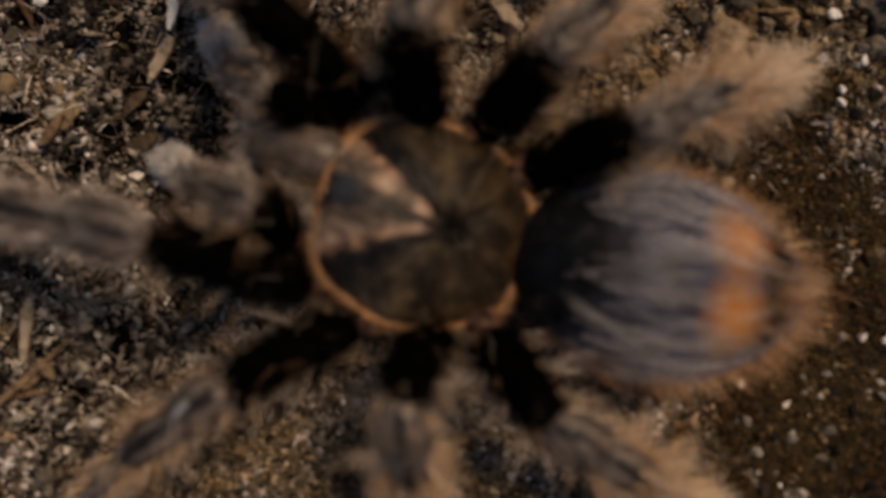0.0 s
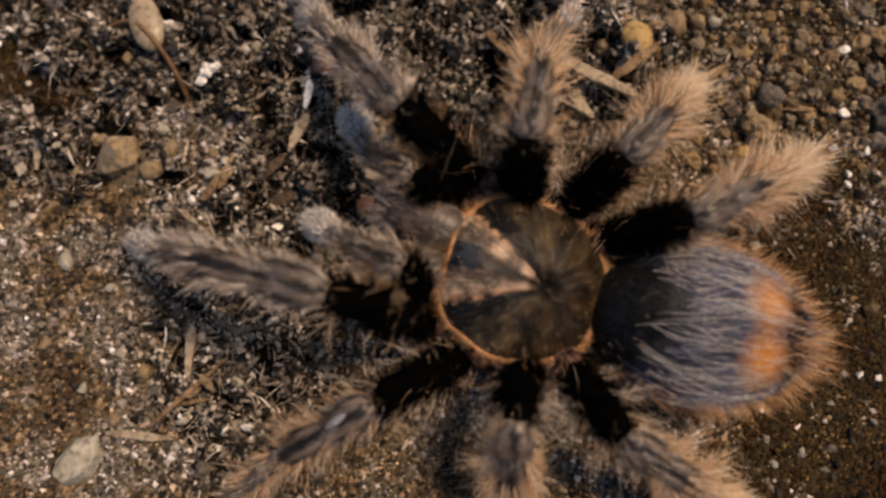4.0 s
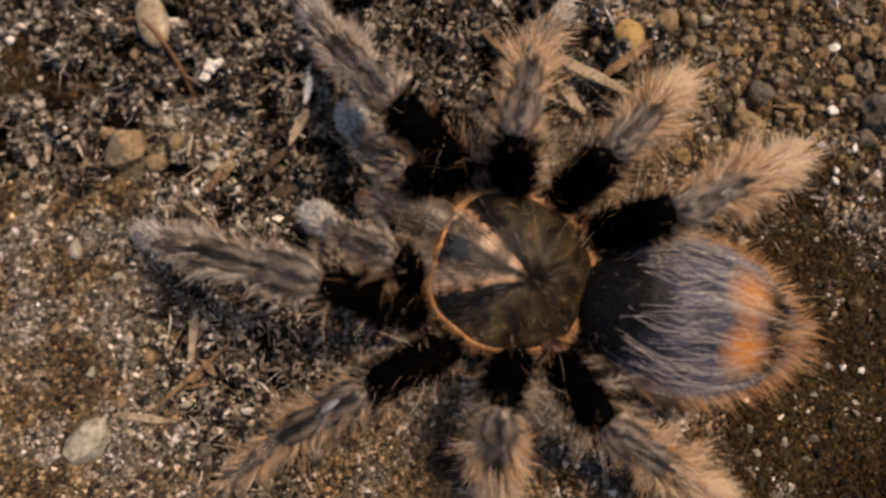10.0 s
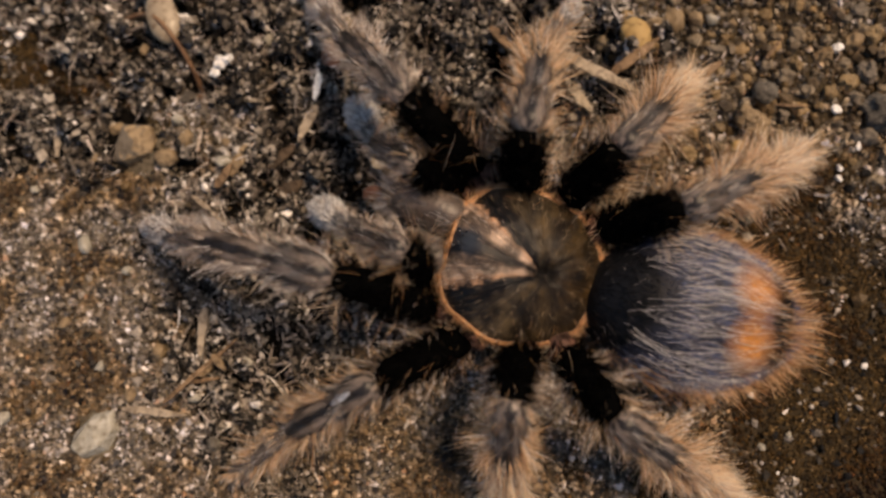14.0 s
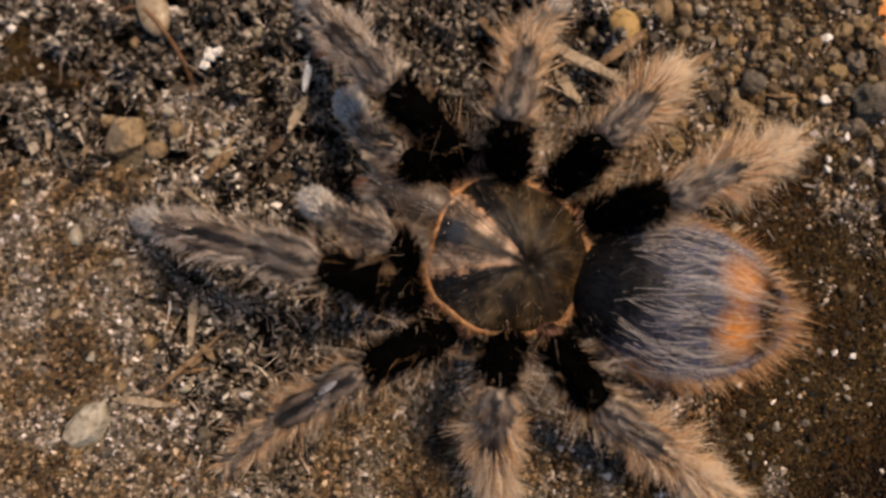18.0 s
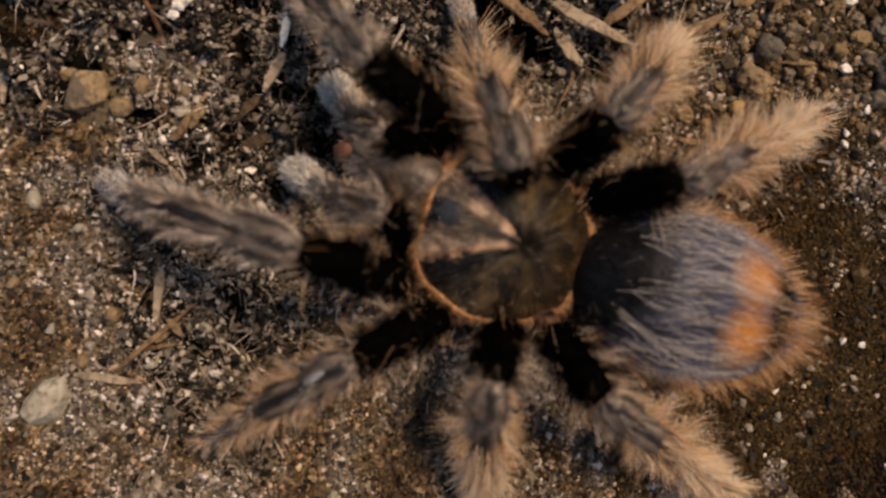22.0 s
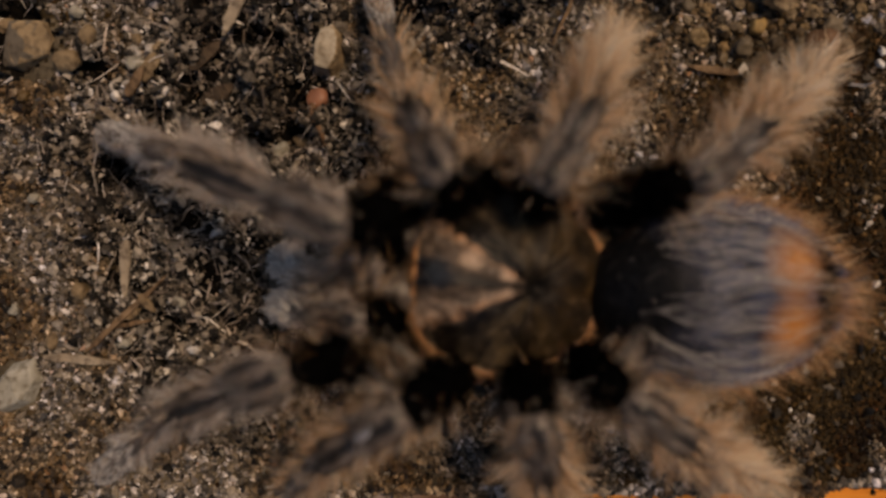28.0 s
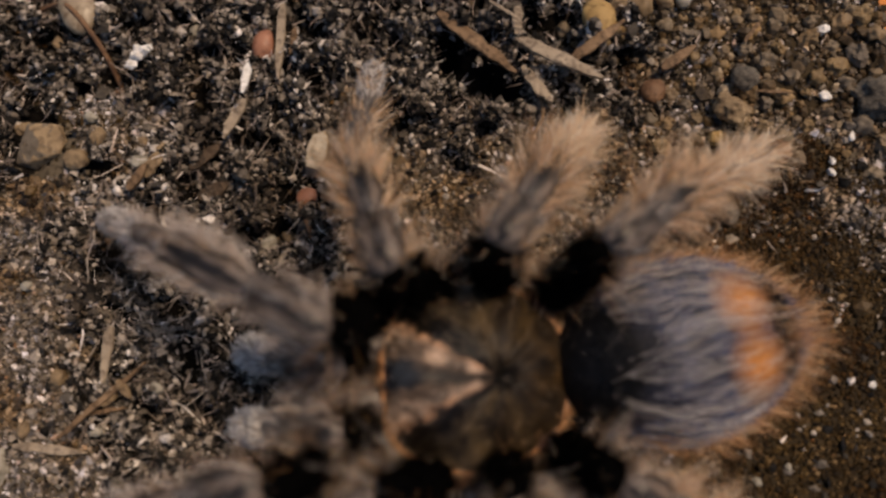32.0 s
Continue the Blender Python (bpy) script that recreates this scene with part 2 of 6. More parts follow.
def fading_ledge():
    """Glossy ledge with a white reflection put in its colour, fading to brown towards one end."""
    m = streaked("ledge_with_reflection", (0.50, 0.53, 0.58), (0.74, 0.77, 0.82), (0.84, 0.86, 0.90), 0.22, 0.5)
    nt = m.node_tree
    b = nt.nodes["Principled BSDF"]
    white = b.inputs["Base Color"].links[0].from_socket
    wood = ramp_node(nt, [(0.34, (0.12, 0.065, 0.035)), (0.5, (0.25, 0.15, 0.085)), (0.66, (0.38, 0.25, 0.15))])
    mp, tc = nt.nodes.new("ShaderNodeMapping"), nt.nodes.new("ShaderNodeTexCoord")
    mp.inputs["Scale"].default_value = (25, 600, 300)
    n = nt.nodes.new("ShaderNodeTexNoise")
    n.inputs["Scale"].default_value, n.inputs["Detail"].default_value = 1.0, 6
    nt.links.new(tc.outputs["Object"], mp.inputs["Vector"])
    nt.links.new(mp.outputs["Vector"], n.inputs["Vector"])
    nt.links.new(n.outputs["Fac"], wood.inputs["Fac"])
    sep, k, add, edge = nt.nodes.new("ShaderNodeSeparateXYZ"), nt.nodes.new("ShaderNodeMath"), nt.nodes.new("ShaderNodeMath"), nt.nodes.new("ShaderNodeMapRange")
    nt.links.new(tc.outputs["Object"], sep.inputs["Vector"])
    k.operation, k.inputs[1].default_value = "MULTIPLY", 0.02
    nt.links.new(n.outputs["Fac"], k.inputs[0])
    nt.links.new(sep.outputs["X"], add.inputs[0])
    nt.links.new(k.outputs[0], add.inputs[1])
    edge.inputs["From Min"].default_value, edge.inputs["From Max"].default_value = -0.012, 0.006
    nt.links.new(add.outputs[0], edge.inputs["Value"])
    nt.links.new(mixed(nt, white, wood.outputs["Color"], edge.outputs["Result"]), b.inputs["Base Color"])
    return m


M_FRONT_LEDGE = fading_ledge()
M_BEAD = patch_material("pale_bead", (0.36, 0.28, 0.25), (0.5, 0.42, 0.38), (0.2, 0.15, 0.14), 120, 900, 0.25, 0.6, 0.1)
M_PAPER = patch_material("white_plastic", (0.78, 0.78, 0.78), (0.84, 0.84, 0.84), (0.74, 0.74, 0.73), 60, 900, 0.3, 0.5, 0.1)


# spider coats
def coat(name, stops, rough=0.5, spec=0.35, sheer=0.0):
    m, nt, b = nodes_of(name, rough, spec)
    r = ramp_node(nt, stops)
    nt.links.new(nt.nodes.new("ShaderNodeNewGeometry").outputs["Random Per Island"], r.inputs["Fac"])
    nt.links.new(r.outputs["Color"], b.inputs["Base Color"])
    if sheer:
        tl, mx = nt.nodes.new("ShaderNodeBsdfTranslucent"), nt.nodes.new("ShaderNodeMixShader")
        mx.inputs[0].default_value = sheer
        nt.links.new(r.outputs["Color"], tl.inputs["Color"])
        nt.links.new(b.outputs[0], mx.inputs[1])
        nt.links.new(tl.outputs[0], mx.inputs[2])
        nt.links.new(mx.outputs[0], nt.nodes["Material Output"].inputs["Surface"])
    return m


def striped(name, dark, pale, count, rough=0.55):
    """A limb's skin with pale bands along it."""
    m, nt, b = nodes_of(name, rough, 0.4)
    tc, sep = nt.nodes.new("ShaderNodeTexCoord"), nt.nodes.new("ShaderNodeSeparateXYZ")
    nt.links.new(tc.outputs["Object"], sep.inputs["Vector"])
    at = nt.nodes.new("ShaderNodeMath")
    at.operation = "ARCTAN2"
    nt.links.new(sep.outputs["Y"], at.inputs[0])
    nt.links.new(sep.outputs["Z"], at.inputs[1])
    mul = nt.nodes.new("ShaderNodeMath")
    mul.operation, mul.inputs[1].default_value = "MULTIPLY", count
    nt.links.new(at.outputs[0], mul.inputs[0])
    co = nt.nodes.new("ShaderNodeMath")
    co.operation = "COSINE"
    nt.links.new(mul.outputs[0], co.inputs[0])
    flip = nt.nodes.new("ShaderNodeMath")
    flip.operation, flip.inputs[1].default_value = "MULTIPLY", -1.0
    nt.links.new(co.outputs[0], flip.inputs[0])
    n = noise_node(nt, 900, 4)
    # the bands break up along the limb
    sm = nt.nodes.new("ShaderNodeMapping")
    sm.inputs["Scale"].default_value = (180, 900, 900)
    nt.links.new(tc.outputs["Object"], sm.inputs["Vector"])
    streak = nt.nodes.new("ShaderNodeTexNoise")
    streak.inputs["Scale"].default_value, streak.inputs["Detail"].default_value = 1.0, 4
    nt.links.new(sm.outputs["Vector"], streak.inputs["Vector"])
    wide = nt.nodes.new("ShaderNodeMath")
    wide.operation, wide.inputs[1].default_value, wide.inputs[2].default_value = "MULTIPLY_ADD", 3.4, -1.2
    nt.links.new(streak.outputs["Fac"], wide.inputs[0])
    half = nt.nodes.new("ShaderNodeMath")
    half.operation, half.inputs[1].default_value = "MULTIPLY", 0.42
    nt.links.new(flip.outputs[0], half.inputs[0])
    add = nt.nodes.new("ShaderNodeMath")
    add.operation = "ADD"
    nt.links.new(half.outputs[0], add.inputs[0])
    nt.links.new(wide.outputs[0], add.inputs[1])
    r = ramp_node(nt, [(0.2, dark), (1.3 / 1.5, pale)])
    nt.links.new(add.outputs[0], r.inputs["Fac"])
    nt.links.new(r.outputs["Color"], b.inputs["Base Color"])
    bumped(nt, b, n.outputs["Fac"], 0.4, 0.0003)
    return m


M_BLACK = patch_material("black_skin", (0.0006, 0.0006, 0.0006), (0.0014, 0.0013, 0.0013), (0.0004, 0.0004, 0.0004), 600, 2500, 0.9, 0.02)
M_BLACK_HAIR = coat("black_velvet", [(0.0, (0.0005, 0.0005, 0.0005)), (0.96, (0.0018, 0.0016, 0.0016)), (1.0, (0.05, 0.04, 0.03))], 0.85, 0.02)
M_LIMB = striped("grey_limb", (0.014, 0.0125, 0.0125), (0.19, 0.155, 0.13), 6, 0.45)
M_FOOT = patch_material("brown_foot", (0.07, 0.058, 0.05), (0.15, 0.115, 0.09), (0.045, 0.038, 0.034), 500, 2200, 0.6)
M_PALE_FOOT = patch_material("pale_foot", (0.20, 0.185, 0.17), (0.35, 0.325, 0.30), (0.12, 0.11, 0.10), 500, 2200, 0.5)
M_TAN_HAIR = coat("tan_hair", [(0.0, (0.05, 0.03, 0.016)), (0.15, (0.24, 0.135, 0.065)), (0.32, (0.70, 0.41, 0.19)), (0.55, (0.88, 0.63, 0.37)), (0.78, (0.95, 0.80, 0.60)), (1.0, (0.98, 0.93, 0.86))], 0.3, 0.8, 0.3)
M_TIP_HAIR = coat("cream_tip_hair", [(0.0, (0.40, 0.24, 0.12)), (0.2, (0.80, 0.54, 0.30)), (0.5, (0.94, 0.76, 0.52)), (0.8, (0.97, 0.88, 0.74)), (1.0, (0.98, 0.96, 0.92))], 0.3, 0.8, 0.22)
# paler than the tan coat: cool light on the front limbs put in the colour
M_PALE_LIT_HAIR = coat("pale_lit_hair", [(0.0, (0.07, 0.050, 0.037)), (0.22, (0.32, 0.22, 0.15)), (0.45, (0.68, 0.53, 0.40)), (0.7, (0.88, 0.80, 0.71)), (1.0, (0.96, 0.95, 0.94))], 0.3, 0.8, 0.24)
M_SHELL_HAIR = coat("brown_shell_hair", [(0.0, (0.015, 0.011, 0.006)), (0.5, (0.045, 0.032, 0.018)), (0.82, (0.14, 0.10, 0.055)), (1.0, (0.46, 0.36, 0.24))], 0.4, 0.4)
M_HEAD_HAIR = coat("pale_head_hair", [(0.0, (0.12, 0.09, 0.068)), (0.5, (0.33, 0.26, 0.21)), (1.0, (0.62, 0.54, 0.46))], 0.45, 0.4)
M_JAW = patch_material("jaw_skin", (0.075, 0.058, 0.047), (0.14, 0.108, 0.088), (0.045, 0.036, 0.03), 500, 1800, 0.4, 0.45)
M_GREY_HAIR = coat("grey_hair", [(0.0, (0.03, 0.029, 0.031)), (0.5, (0.10, 0.097, 0.10)), (0.8, (0.26, 0.245, 0.24)), (1.0, (0.6, 0.56, 0.53))], 0.45, 0.4)
M_PALE_HAIR = coat("pale_grey_felt", [(0.0, (0.13, 0.12, 0.11)), (0.5, (0.32, 0.30, 0.28)), (0.85, (0.55, 0.53, 0.50)), (1.0, (0.90, 0.88, 0.85))], 0.45, 0.4)
M_TOE_FELT = coat("pale_toe_felt", [(0.0, (0.30, 0.295, 0.29)), (0.5, (0.56, 0.55, 0.54)), (1.0, (0.92, 0.91, 0.90))], 0.45, 0.4)
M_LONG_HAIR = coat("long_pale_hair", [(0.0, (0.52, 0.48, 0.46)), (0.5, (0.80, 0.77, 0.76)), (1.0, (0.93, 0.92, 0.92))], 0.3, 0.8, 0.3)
M_FELT = coat("grey_felt", [(0.0, (0.168, 0.165, 0.168)), (0.5, (0.392, 0.378, 0.378)), (1.0, (0.84, 0.812, 0.784))], 0.5, 0.4)
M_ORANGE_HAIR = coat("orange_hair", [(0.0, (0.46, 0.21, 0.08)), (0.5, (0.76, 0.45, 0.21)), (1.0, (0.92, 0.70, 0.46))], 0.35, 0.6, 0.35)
M_PINK = patch_material("pinkish_joint", (0.10, 0.05, 0.035), (0.20, 0.105, 0.075), (0.05, 0.03, 0.024), 500, 1800, 0.6)
M_BARE_GLINT = patch_material("bare_glint_skin", (0.30, 0.31, 0.34), (0.5, 0.52, 0.56), (0.2, 0.2, 0.22), 400, 1600, 0.18, 0.9, 0.1)
M_RIM = patch_material("orange_rim", (0.30, 0.14, 0.05), (0.50, 0.25, 0.10), (0.18, 0.085, 0.035), 400, 1500, 0.5, 0.4, 0.3)
M_EYE = nodes_of("eye_black", 0.15, 0.6)[0]
M_EYE.node_tree.nodes["Principled BSDF"].inputs["Base Color"].default_value = (0.01, 0.011, 0.014, 1)


def near_value(nt, px, py, rx, ry, soft=0.35):
    """1 inside an ellipse on the top, 0 outside."""
    tc, mp = nt.nodes.new("ShaderNodeTexCoord"), nt.nodes.new("ShaderNodeMapping")
    mp.inputs["Location"].default_value = (-px / rx, -py / ry, 0)
    mp.inputs["Scale"].default_value = (1000 / rx, 1000 / ry, 0)
    g, r = nt.nodes.new("ShaderNodeVectorMath"), nt.nodes.new("ShaderNodeMapRange")
    g.operation = "LENGTH"
    nt.links.new(tc.outputs["Object"], mp.inputs["Vector"])
    nt.links.new(mp.outputs["Vector"], g.inputs[0])
    r.inputs["From Min"].default_value, r.inputs["From Max"].default_value = 1 - soft, 1 + soft
    r.inputs["To Min"].default_value, r.inputs["To Max"].default_value = 1, 0
    nt.links.new(g.outputs["Value"], r.inputs["Value"])
    return r.outputs["Result"]


def abdomen_material(name, slate_sheen, black, orange, rough):
    """Slate back with the sky's blue sheen put in its colour, black shoulders, two orange marks near the tail."""
    m, nt, b = nodes_of(name, rough, 0.22)
    n = noise_node(nt, 420, 4)
    r = ramp_node(nt, [(0.28, black), (0.52, slate_sheen)])
    nt.links.new(n.outputs["Fac"], r.inputs["Fac"])
    c = mixed(nt, r.outputs["Color"], black, near_value(nt, 2.0, 0, 8.6, 9.0, 0.25))
    c = mixed(nt, c, black, near_value(nt, 25.0, 0, 2.0, 7.5, 0.4))
    for y in (3.5, -3.3):
        c = mixed(nt, c, orange, near_value(nt, 20.8, y, 2.6, 2.7, 0.6))
    nt.links.new(c, b.inputs["Base Color"])
    bumped(nt, b, n.outputs["Fac"], 0.3, 0.0004)
    return m


M_ABDOMEN = abdomen_material("abdomen_skin", (0.035, 0.04, 0.065), (0.004, 0.004, 0.005), (0.52, 0.23, 0.05), 0.5)
M_ABDOMEN_FUR = abdomen_material("abdomen_fur", (0.112, 0.143, 0.262), (0.002, 0.003, 0.004), (0.60, 0.29, 0.10), 0.35)


def carapace_material():
    """Brown shield: pale head with dark wedges, fine lines running out from the pit."""
    m, nt, b = nodes_of("carapace_shell", 0.36, 0.34)
    tc, sep = nt.nodes.new("ShaderNodeTexCoord"), nt.nodes.new("ShaderNodeSeparateXYZ")
    nt.links.new(tc.outputs["Object"], sep.inputs["Vector"])
    at = nt.nodes.new("ShaderNodeMath")
    at.operation = "ARCTAN2"
    nt.links.new(sep.outputs["Y"], at.inputs[0])
    neg = nt.nodes.new("ShaderNodeMath")
    neg.operation, neg.inputs[1].default_value = "MULTIPLY", -1
    nt.links.new(sep.outputs["X"], neg.inputs[0])
    nt.links.new(neg.outputs[0], at.inputs[1])
    ab = nt.nodes.new("ShaderNodeMath")
    ab.operation = "ABSOLUTE"
    nt.links.new(at.outputs[0], ab.inputs[0])
    # angle from the head's middle line: dark middle, pale stripe, dark wedge, brown sides
    s = ramp_node(nt, [(0.0, (0.012, 0.010, 0.009)), (0.03, (0.03, 0.024, 0.02)), (0.06, (0.16, 0.122, 0.094)), (0.10, (0.34, 0.27, 0.22)), (0.148, (0.26, 0.165, 0.105)), (0.165, (0.004, 0.0035, 0.003)), (0.235, (0.004, 0.003, 0.002)), (0.30, (0.050, 0.041, 0.028)), (0.40, (0.060, 0.046, 0.025)), (0.5, (0.010, 0.007, 0.004)), (0.6, (0.036, 0.025, 0.010)), (0.78, (0.018, 0.012, 0.005)), (1.0, (0.030, 0.019, 0.007))])
    dv = nt.nodes.new("ShaderNodeMath")
    dv.operation, dv.inputs[1].default_value = "DIVIDE", math.pi
    nt.links.new(ab.outputs[0], dv.inputs[0])
    n = noise_node(nt, 1100, 8)
    jit = nt.nodes.new("ShaderNodeMath")
    jit.operation, jit.inputs[1].default_value, jit.inputs[2].default_value = "MULTIPLY_ADD", 0.12, -0.06
    nt.links.new(n.outputs["Fac"], jit.inputs[0])
    add = nt.nodes.new("ShaderNodeMath")
    add.operation = "ADD"
    nt.links.new(dv.outputs[0], add.inputs[0])
    nt.links.new(jit.outputs[0], add.inputs[1])
    nt.links.new(add.outputs[0], s.inputs["Fac"])
    # fine rays
    fine = nt.nodes.new("ShaderNodeCombineXYZ")
    k = nt.nodes.new("ShaderNodeMath")
    k.operation, k.inputs[1].default_value = "MULTIPLY", 6.0
    nt.links.new(at.outputs[0], k.inputs[0])
    nt.links.new(k.outputs[0], fine.inputs["X"])
    n2 = nt.nodes.new("ShaderNodeTexNoise")
    n2.inputs["Scale"].default_value, n2.inputs["Detail"].default_value = 3.0, 4
    nt.links.new(fine.outputs[0], n2.inputs["Vector"])
    dk = ramp_node(nt, [(0.3, (0.5, 0.48, 0.46)), (0.5, (0.95, 0.93, 0.90)), (0.7, (1.5, 1.4, 1.28))])
    nt.links.new(n2.outputs["Fac"], dk.inputs["Fac"])
    c = mixed(nt, s.outputs["Color"], dk.outputs["Color"], 1.0, "MULTIPLY")
    n3 = noise_node(nt, 420, 6)
    br = ramp_node(nt, [(0.36, (0.12, 0.115, 0.11)), (0.48, (0.7, 0.68, 0.66)), (0.62, (1.9, 1.8, 1.7))])
    nt.links.new(n3.outputs["Fac"], br.inputs["Fac"])
    c = mixed(nt, c, br.outputs["Color"], 0.8, "MULTIPLY")
    c = mixed(nt, c, (0.006, 0.005, 0.004), near_value(nt, 0.2, 0, 1.9, 1.2, 0.5))
    c = mixed(nt, c, (0.030, 0.036, 0.046), near_value(nt, -10.6, 0.4, 2.2, 1.7, 0.45))
    nt.links.new(c, b.inputs["Base Color"])
    both = nt.nodes.new("ShaderNodeMath")
    both.operation = "ADD"
    nt.links.new(n2.outputs["Fac"], both.inputs[0])
    nt.links.new(n3.outputs["Fac"], both.inputs[1])
    bumped(nt, b, both.outputs[0], 0.7, 0.0006)
    return m


M_CARAPACE = carapace_material()


# ---- mesh helpers (lengths in millimetres) ----
def link_mesh(name, verts, faces, materials, index=None, smooth=True):
    me = bpy.data.meshes.new(name)
    me.from_pydata((np.asarray(verts, float) * MM).tolist(), [], faces)
    for m in materials:
        me.materials.append(m)
    if index is not None:
        me.polygons.foreach_set("material_index", np.asarray(index, np.int32))
    if smooth:
        me.polygons.foreach_set("use_smooth", np.ones(len(faces), bool))
    me.update()
    return me


def thing(name, me, label, category, m=None, group="", kind=""):
    ob = new(name, me)
    if m is not None:
        ob.matrix_basis = m
    return tagged(ob, label, category, group, kind)


def part(name, me, parent, label="", m=None):
    ob = new(name, me)
    ob.parent = parent
    if m is not None:
        ob.matrix_basis = m
    return tagged(ob, label)


def joined(pieces):
    """Pieces of (verts, faces, slot) as one list of verts, faces and slots."""
    vs, fs, ix, at = [], [], [], 0
    for v, f, slot in pieces:
        vs.append(np.asarray(v, float))
        fs += [[i + at for i in q] for q in f]
        ix += [slot] * len(f)
        at += len(v)
    return np.concatenate(vs), fs, ix


def rings(sections, n=16):
    """A closed tube: sections of (x, y, z, half width, half height) along it, rings in the plane across x."""
    vs, fs = [], []
    a = np.arange(n) * 2 * math.pi / n
    for x, y, z, ry, rz in sections:
        vs.append(np.stack([np.full(n, x), y + ry * np.cos(a), z + rz * np.sin(a)], 1))
    m = len(sections)
    for i in range(m - 1):
        for j in range(n):
            k = (j + 1) % n
            fs.append([i * n + j, i * n + k, (i + 1) * n + k, (i + 1) * n + j])
    v = np.concatenate(vs)
    fs.append(list(range(n))[::-1])
    fs.append(list(range((m - 1) * n, m * n)))
    return v, fs


def strands(root, way, length, width, droop=0.0, bend=0.25, r=rng, curl=None, cuts=(0.55,)):
    """Tapered hairs with three sides, bent at the cuts. root, way: (n, 3); length, width: (n,)."""
    n = len(root)
    way = way / np.linalg.norm(way, axis=1, keepdims=True)
    side = np.cross(way, r.normal(size=(n, 3)))
    side /= np.linalg.norm(side, axis=1, keepdims=True)
    up = np.cross(way, side)
    if curl is None:
        curl = side * (r.normal(size=(n, 1)) * bend)
    curl = curl + np.array([0, 0, -droop])
    rows = [(0.0, 0.5)] + [(c, 0.5 - 0.2 * c) for c in cuts]
    m = len(rows) * 3 + 1
    out = np.empty((n, m, 3))
    for k, (c, w) in enumerate(rows):
        at = root + way * (length * c)[:, None] + curl * (length * 0.5 * c * c)[:, None]
        for j in range(3):
            a = j * 2 * math.pi / 3
            out[:, 3 * k + j] = at + (side * math.cos(a) + up * math.sin(a)) * (width * w)[:, None]
    out[:, -1] = root + way * length[:, None] + curl * (length * 0.5)[:, None]
    base = (np.arange(n) * m)[:, None]
    quads = np.concatenate([base + np.array([[k + j, k + (j + 1) % 3, k + 3 + (j + 1) % 3, k + 3 + j]]) for k in range(0, 3 * len(cuts), 3) for j in range(3)])
    tris = np.concatenate([base + np.array([[m - 4 + j, m - 4 + (j + 1) % 3, m - 1]]) for j in range(3)])
    return out.reshape(-1, 3), quads.tolist() + tris.tolist()


ICO_V = np.array([(0, -1, 1.618), (0, 1, 1.618), (0, -1, -1.618), (0, 1, -1.618), (1, 1.618, 0), (-1, 1.618, 0), (1, -1.618, 0), (-1, -1.618, 0), (1.618, 0, 1), (-1.618, 0, 1), (1.618, 0, -1), (-1.618, 0, -1)]) / 1.902
ICO_F = [(0, 8, 1), (0, 1, 9), (0, 9, 7), (0, 7, 6), (0, 6, 8), (1, 8, 4), (1, 4, 5), (1, 5, 9), (9, 5, 11), (9, 11, 7), (7, 11, 2), (7, 2, 6), (6, 2, 10), (6, 10, 8), (8, 10, 4), (3, 5, 4), (3, 4, 10), (3, 10, 2), (3, 2, 11), (3, 11, 5)]


OCTA_V = np.array([(1, 0, 0), (-1, 0, 0), (0, 1, 0), (0, -1, 0), (0, 0, 1), (0, 0, -1)], float) * 1.15
OCTA_F = [(0, 2, 4), (2, 1, 4), (1, 3, 4), (3, 0, 4), (2, 0, 5), (1, 2, 5), (3, 1, 5), (0, 3, 5)]


def grains(centre, size, flat=0.7, rough=0.25, r=rng, base_v=ICO_V, base_f=ICO_F):
    """Many uneven grains: each a rounded or pointed solid of its own turn and shape."""
    n = len(centre)
    k = len(base_v)
    v = np.repeat(base_v[None], n, 0) * (1 + r.uniform(-rough, rough, (n, k, 1)))
    v *= np.stack([r.uniform(0.7, 1.25, n), r.uniform(0.7, 1.25, n), flat * r.uniform(0.7, 1.2, n)], 1)[:, None]
    q = r.normal(size=(n, 4))
    q[:, 1:3] *= 0.5
    q /= np.linalg.norm(q, axis=1, keepdims=True)
    w, x, y, z = q.T
    rot = np.stack([np.stack([1 - 2 * (y * y + z * z), 2 * (x * y - z * w), 2 * (x * z + y * w)], 1), np.stack([2 * (x * y + z * w), 1 - 2 * (x * x + z * z), 2 * (y * z - x * w)], 1), np.stack([2 * (x * z - y * w), 2 * (y * z + x * w), 1 - 2 * (x * x + y * y)], 1)], 1)
    v = np.einsum("nij,nkj->nki", rot, v) * size[:, None, None] + centre[:, None]
    f = (np.arange(n) * k)[:, None, None] + np.array(base_f)[None]
    return v.reshape(-1, 3), f.reshape(-1, 3).tolist()


# ---- ground ----
EDGE_X, EDGE_Y = 62.5, -26.0  # inner faces of the tub
WEST, NORTH = -120.0, 110.0


def wavy(x, y, s, seed):
    """Smooth uneven values from -1 to 1 over the plan."""
    g = np.random.default_rng(seed)
    out = 0
    for k in range(7):
        a, ph = g.uniform(0, 6.283), g.uniform(0, 6.283)
        w = s * g.uniform(0.6, 1.7)
        out = out + np.sin((x * math.cos(a) + y * math.sin(a)) / w * 6.283 + ph)
    return out / 3.2


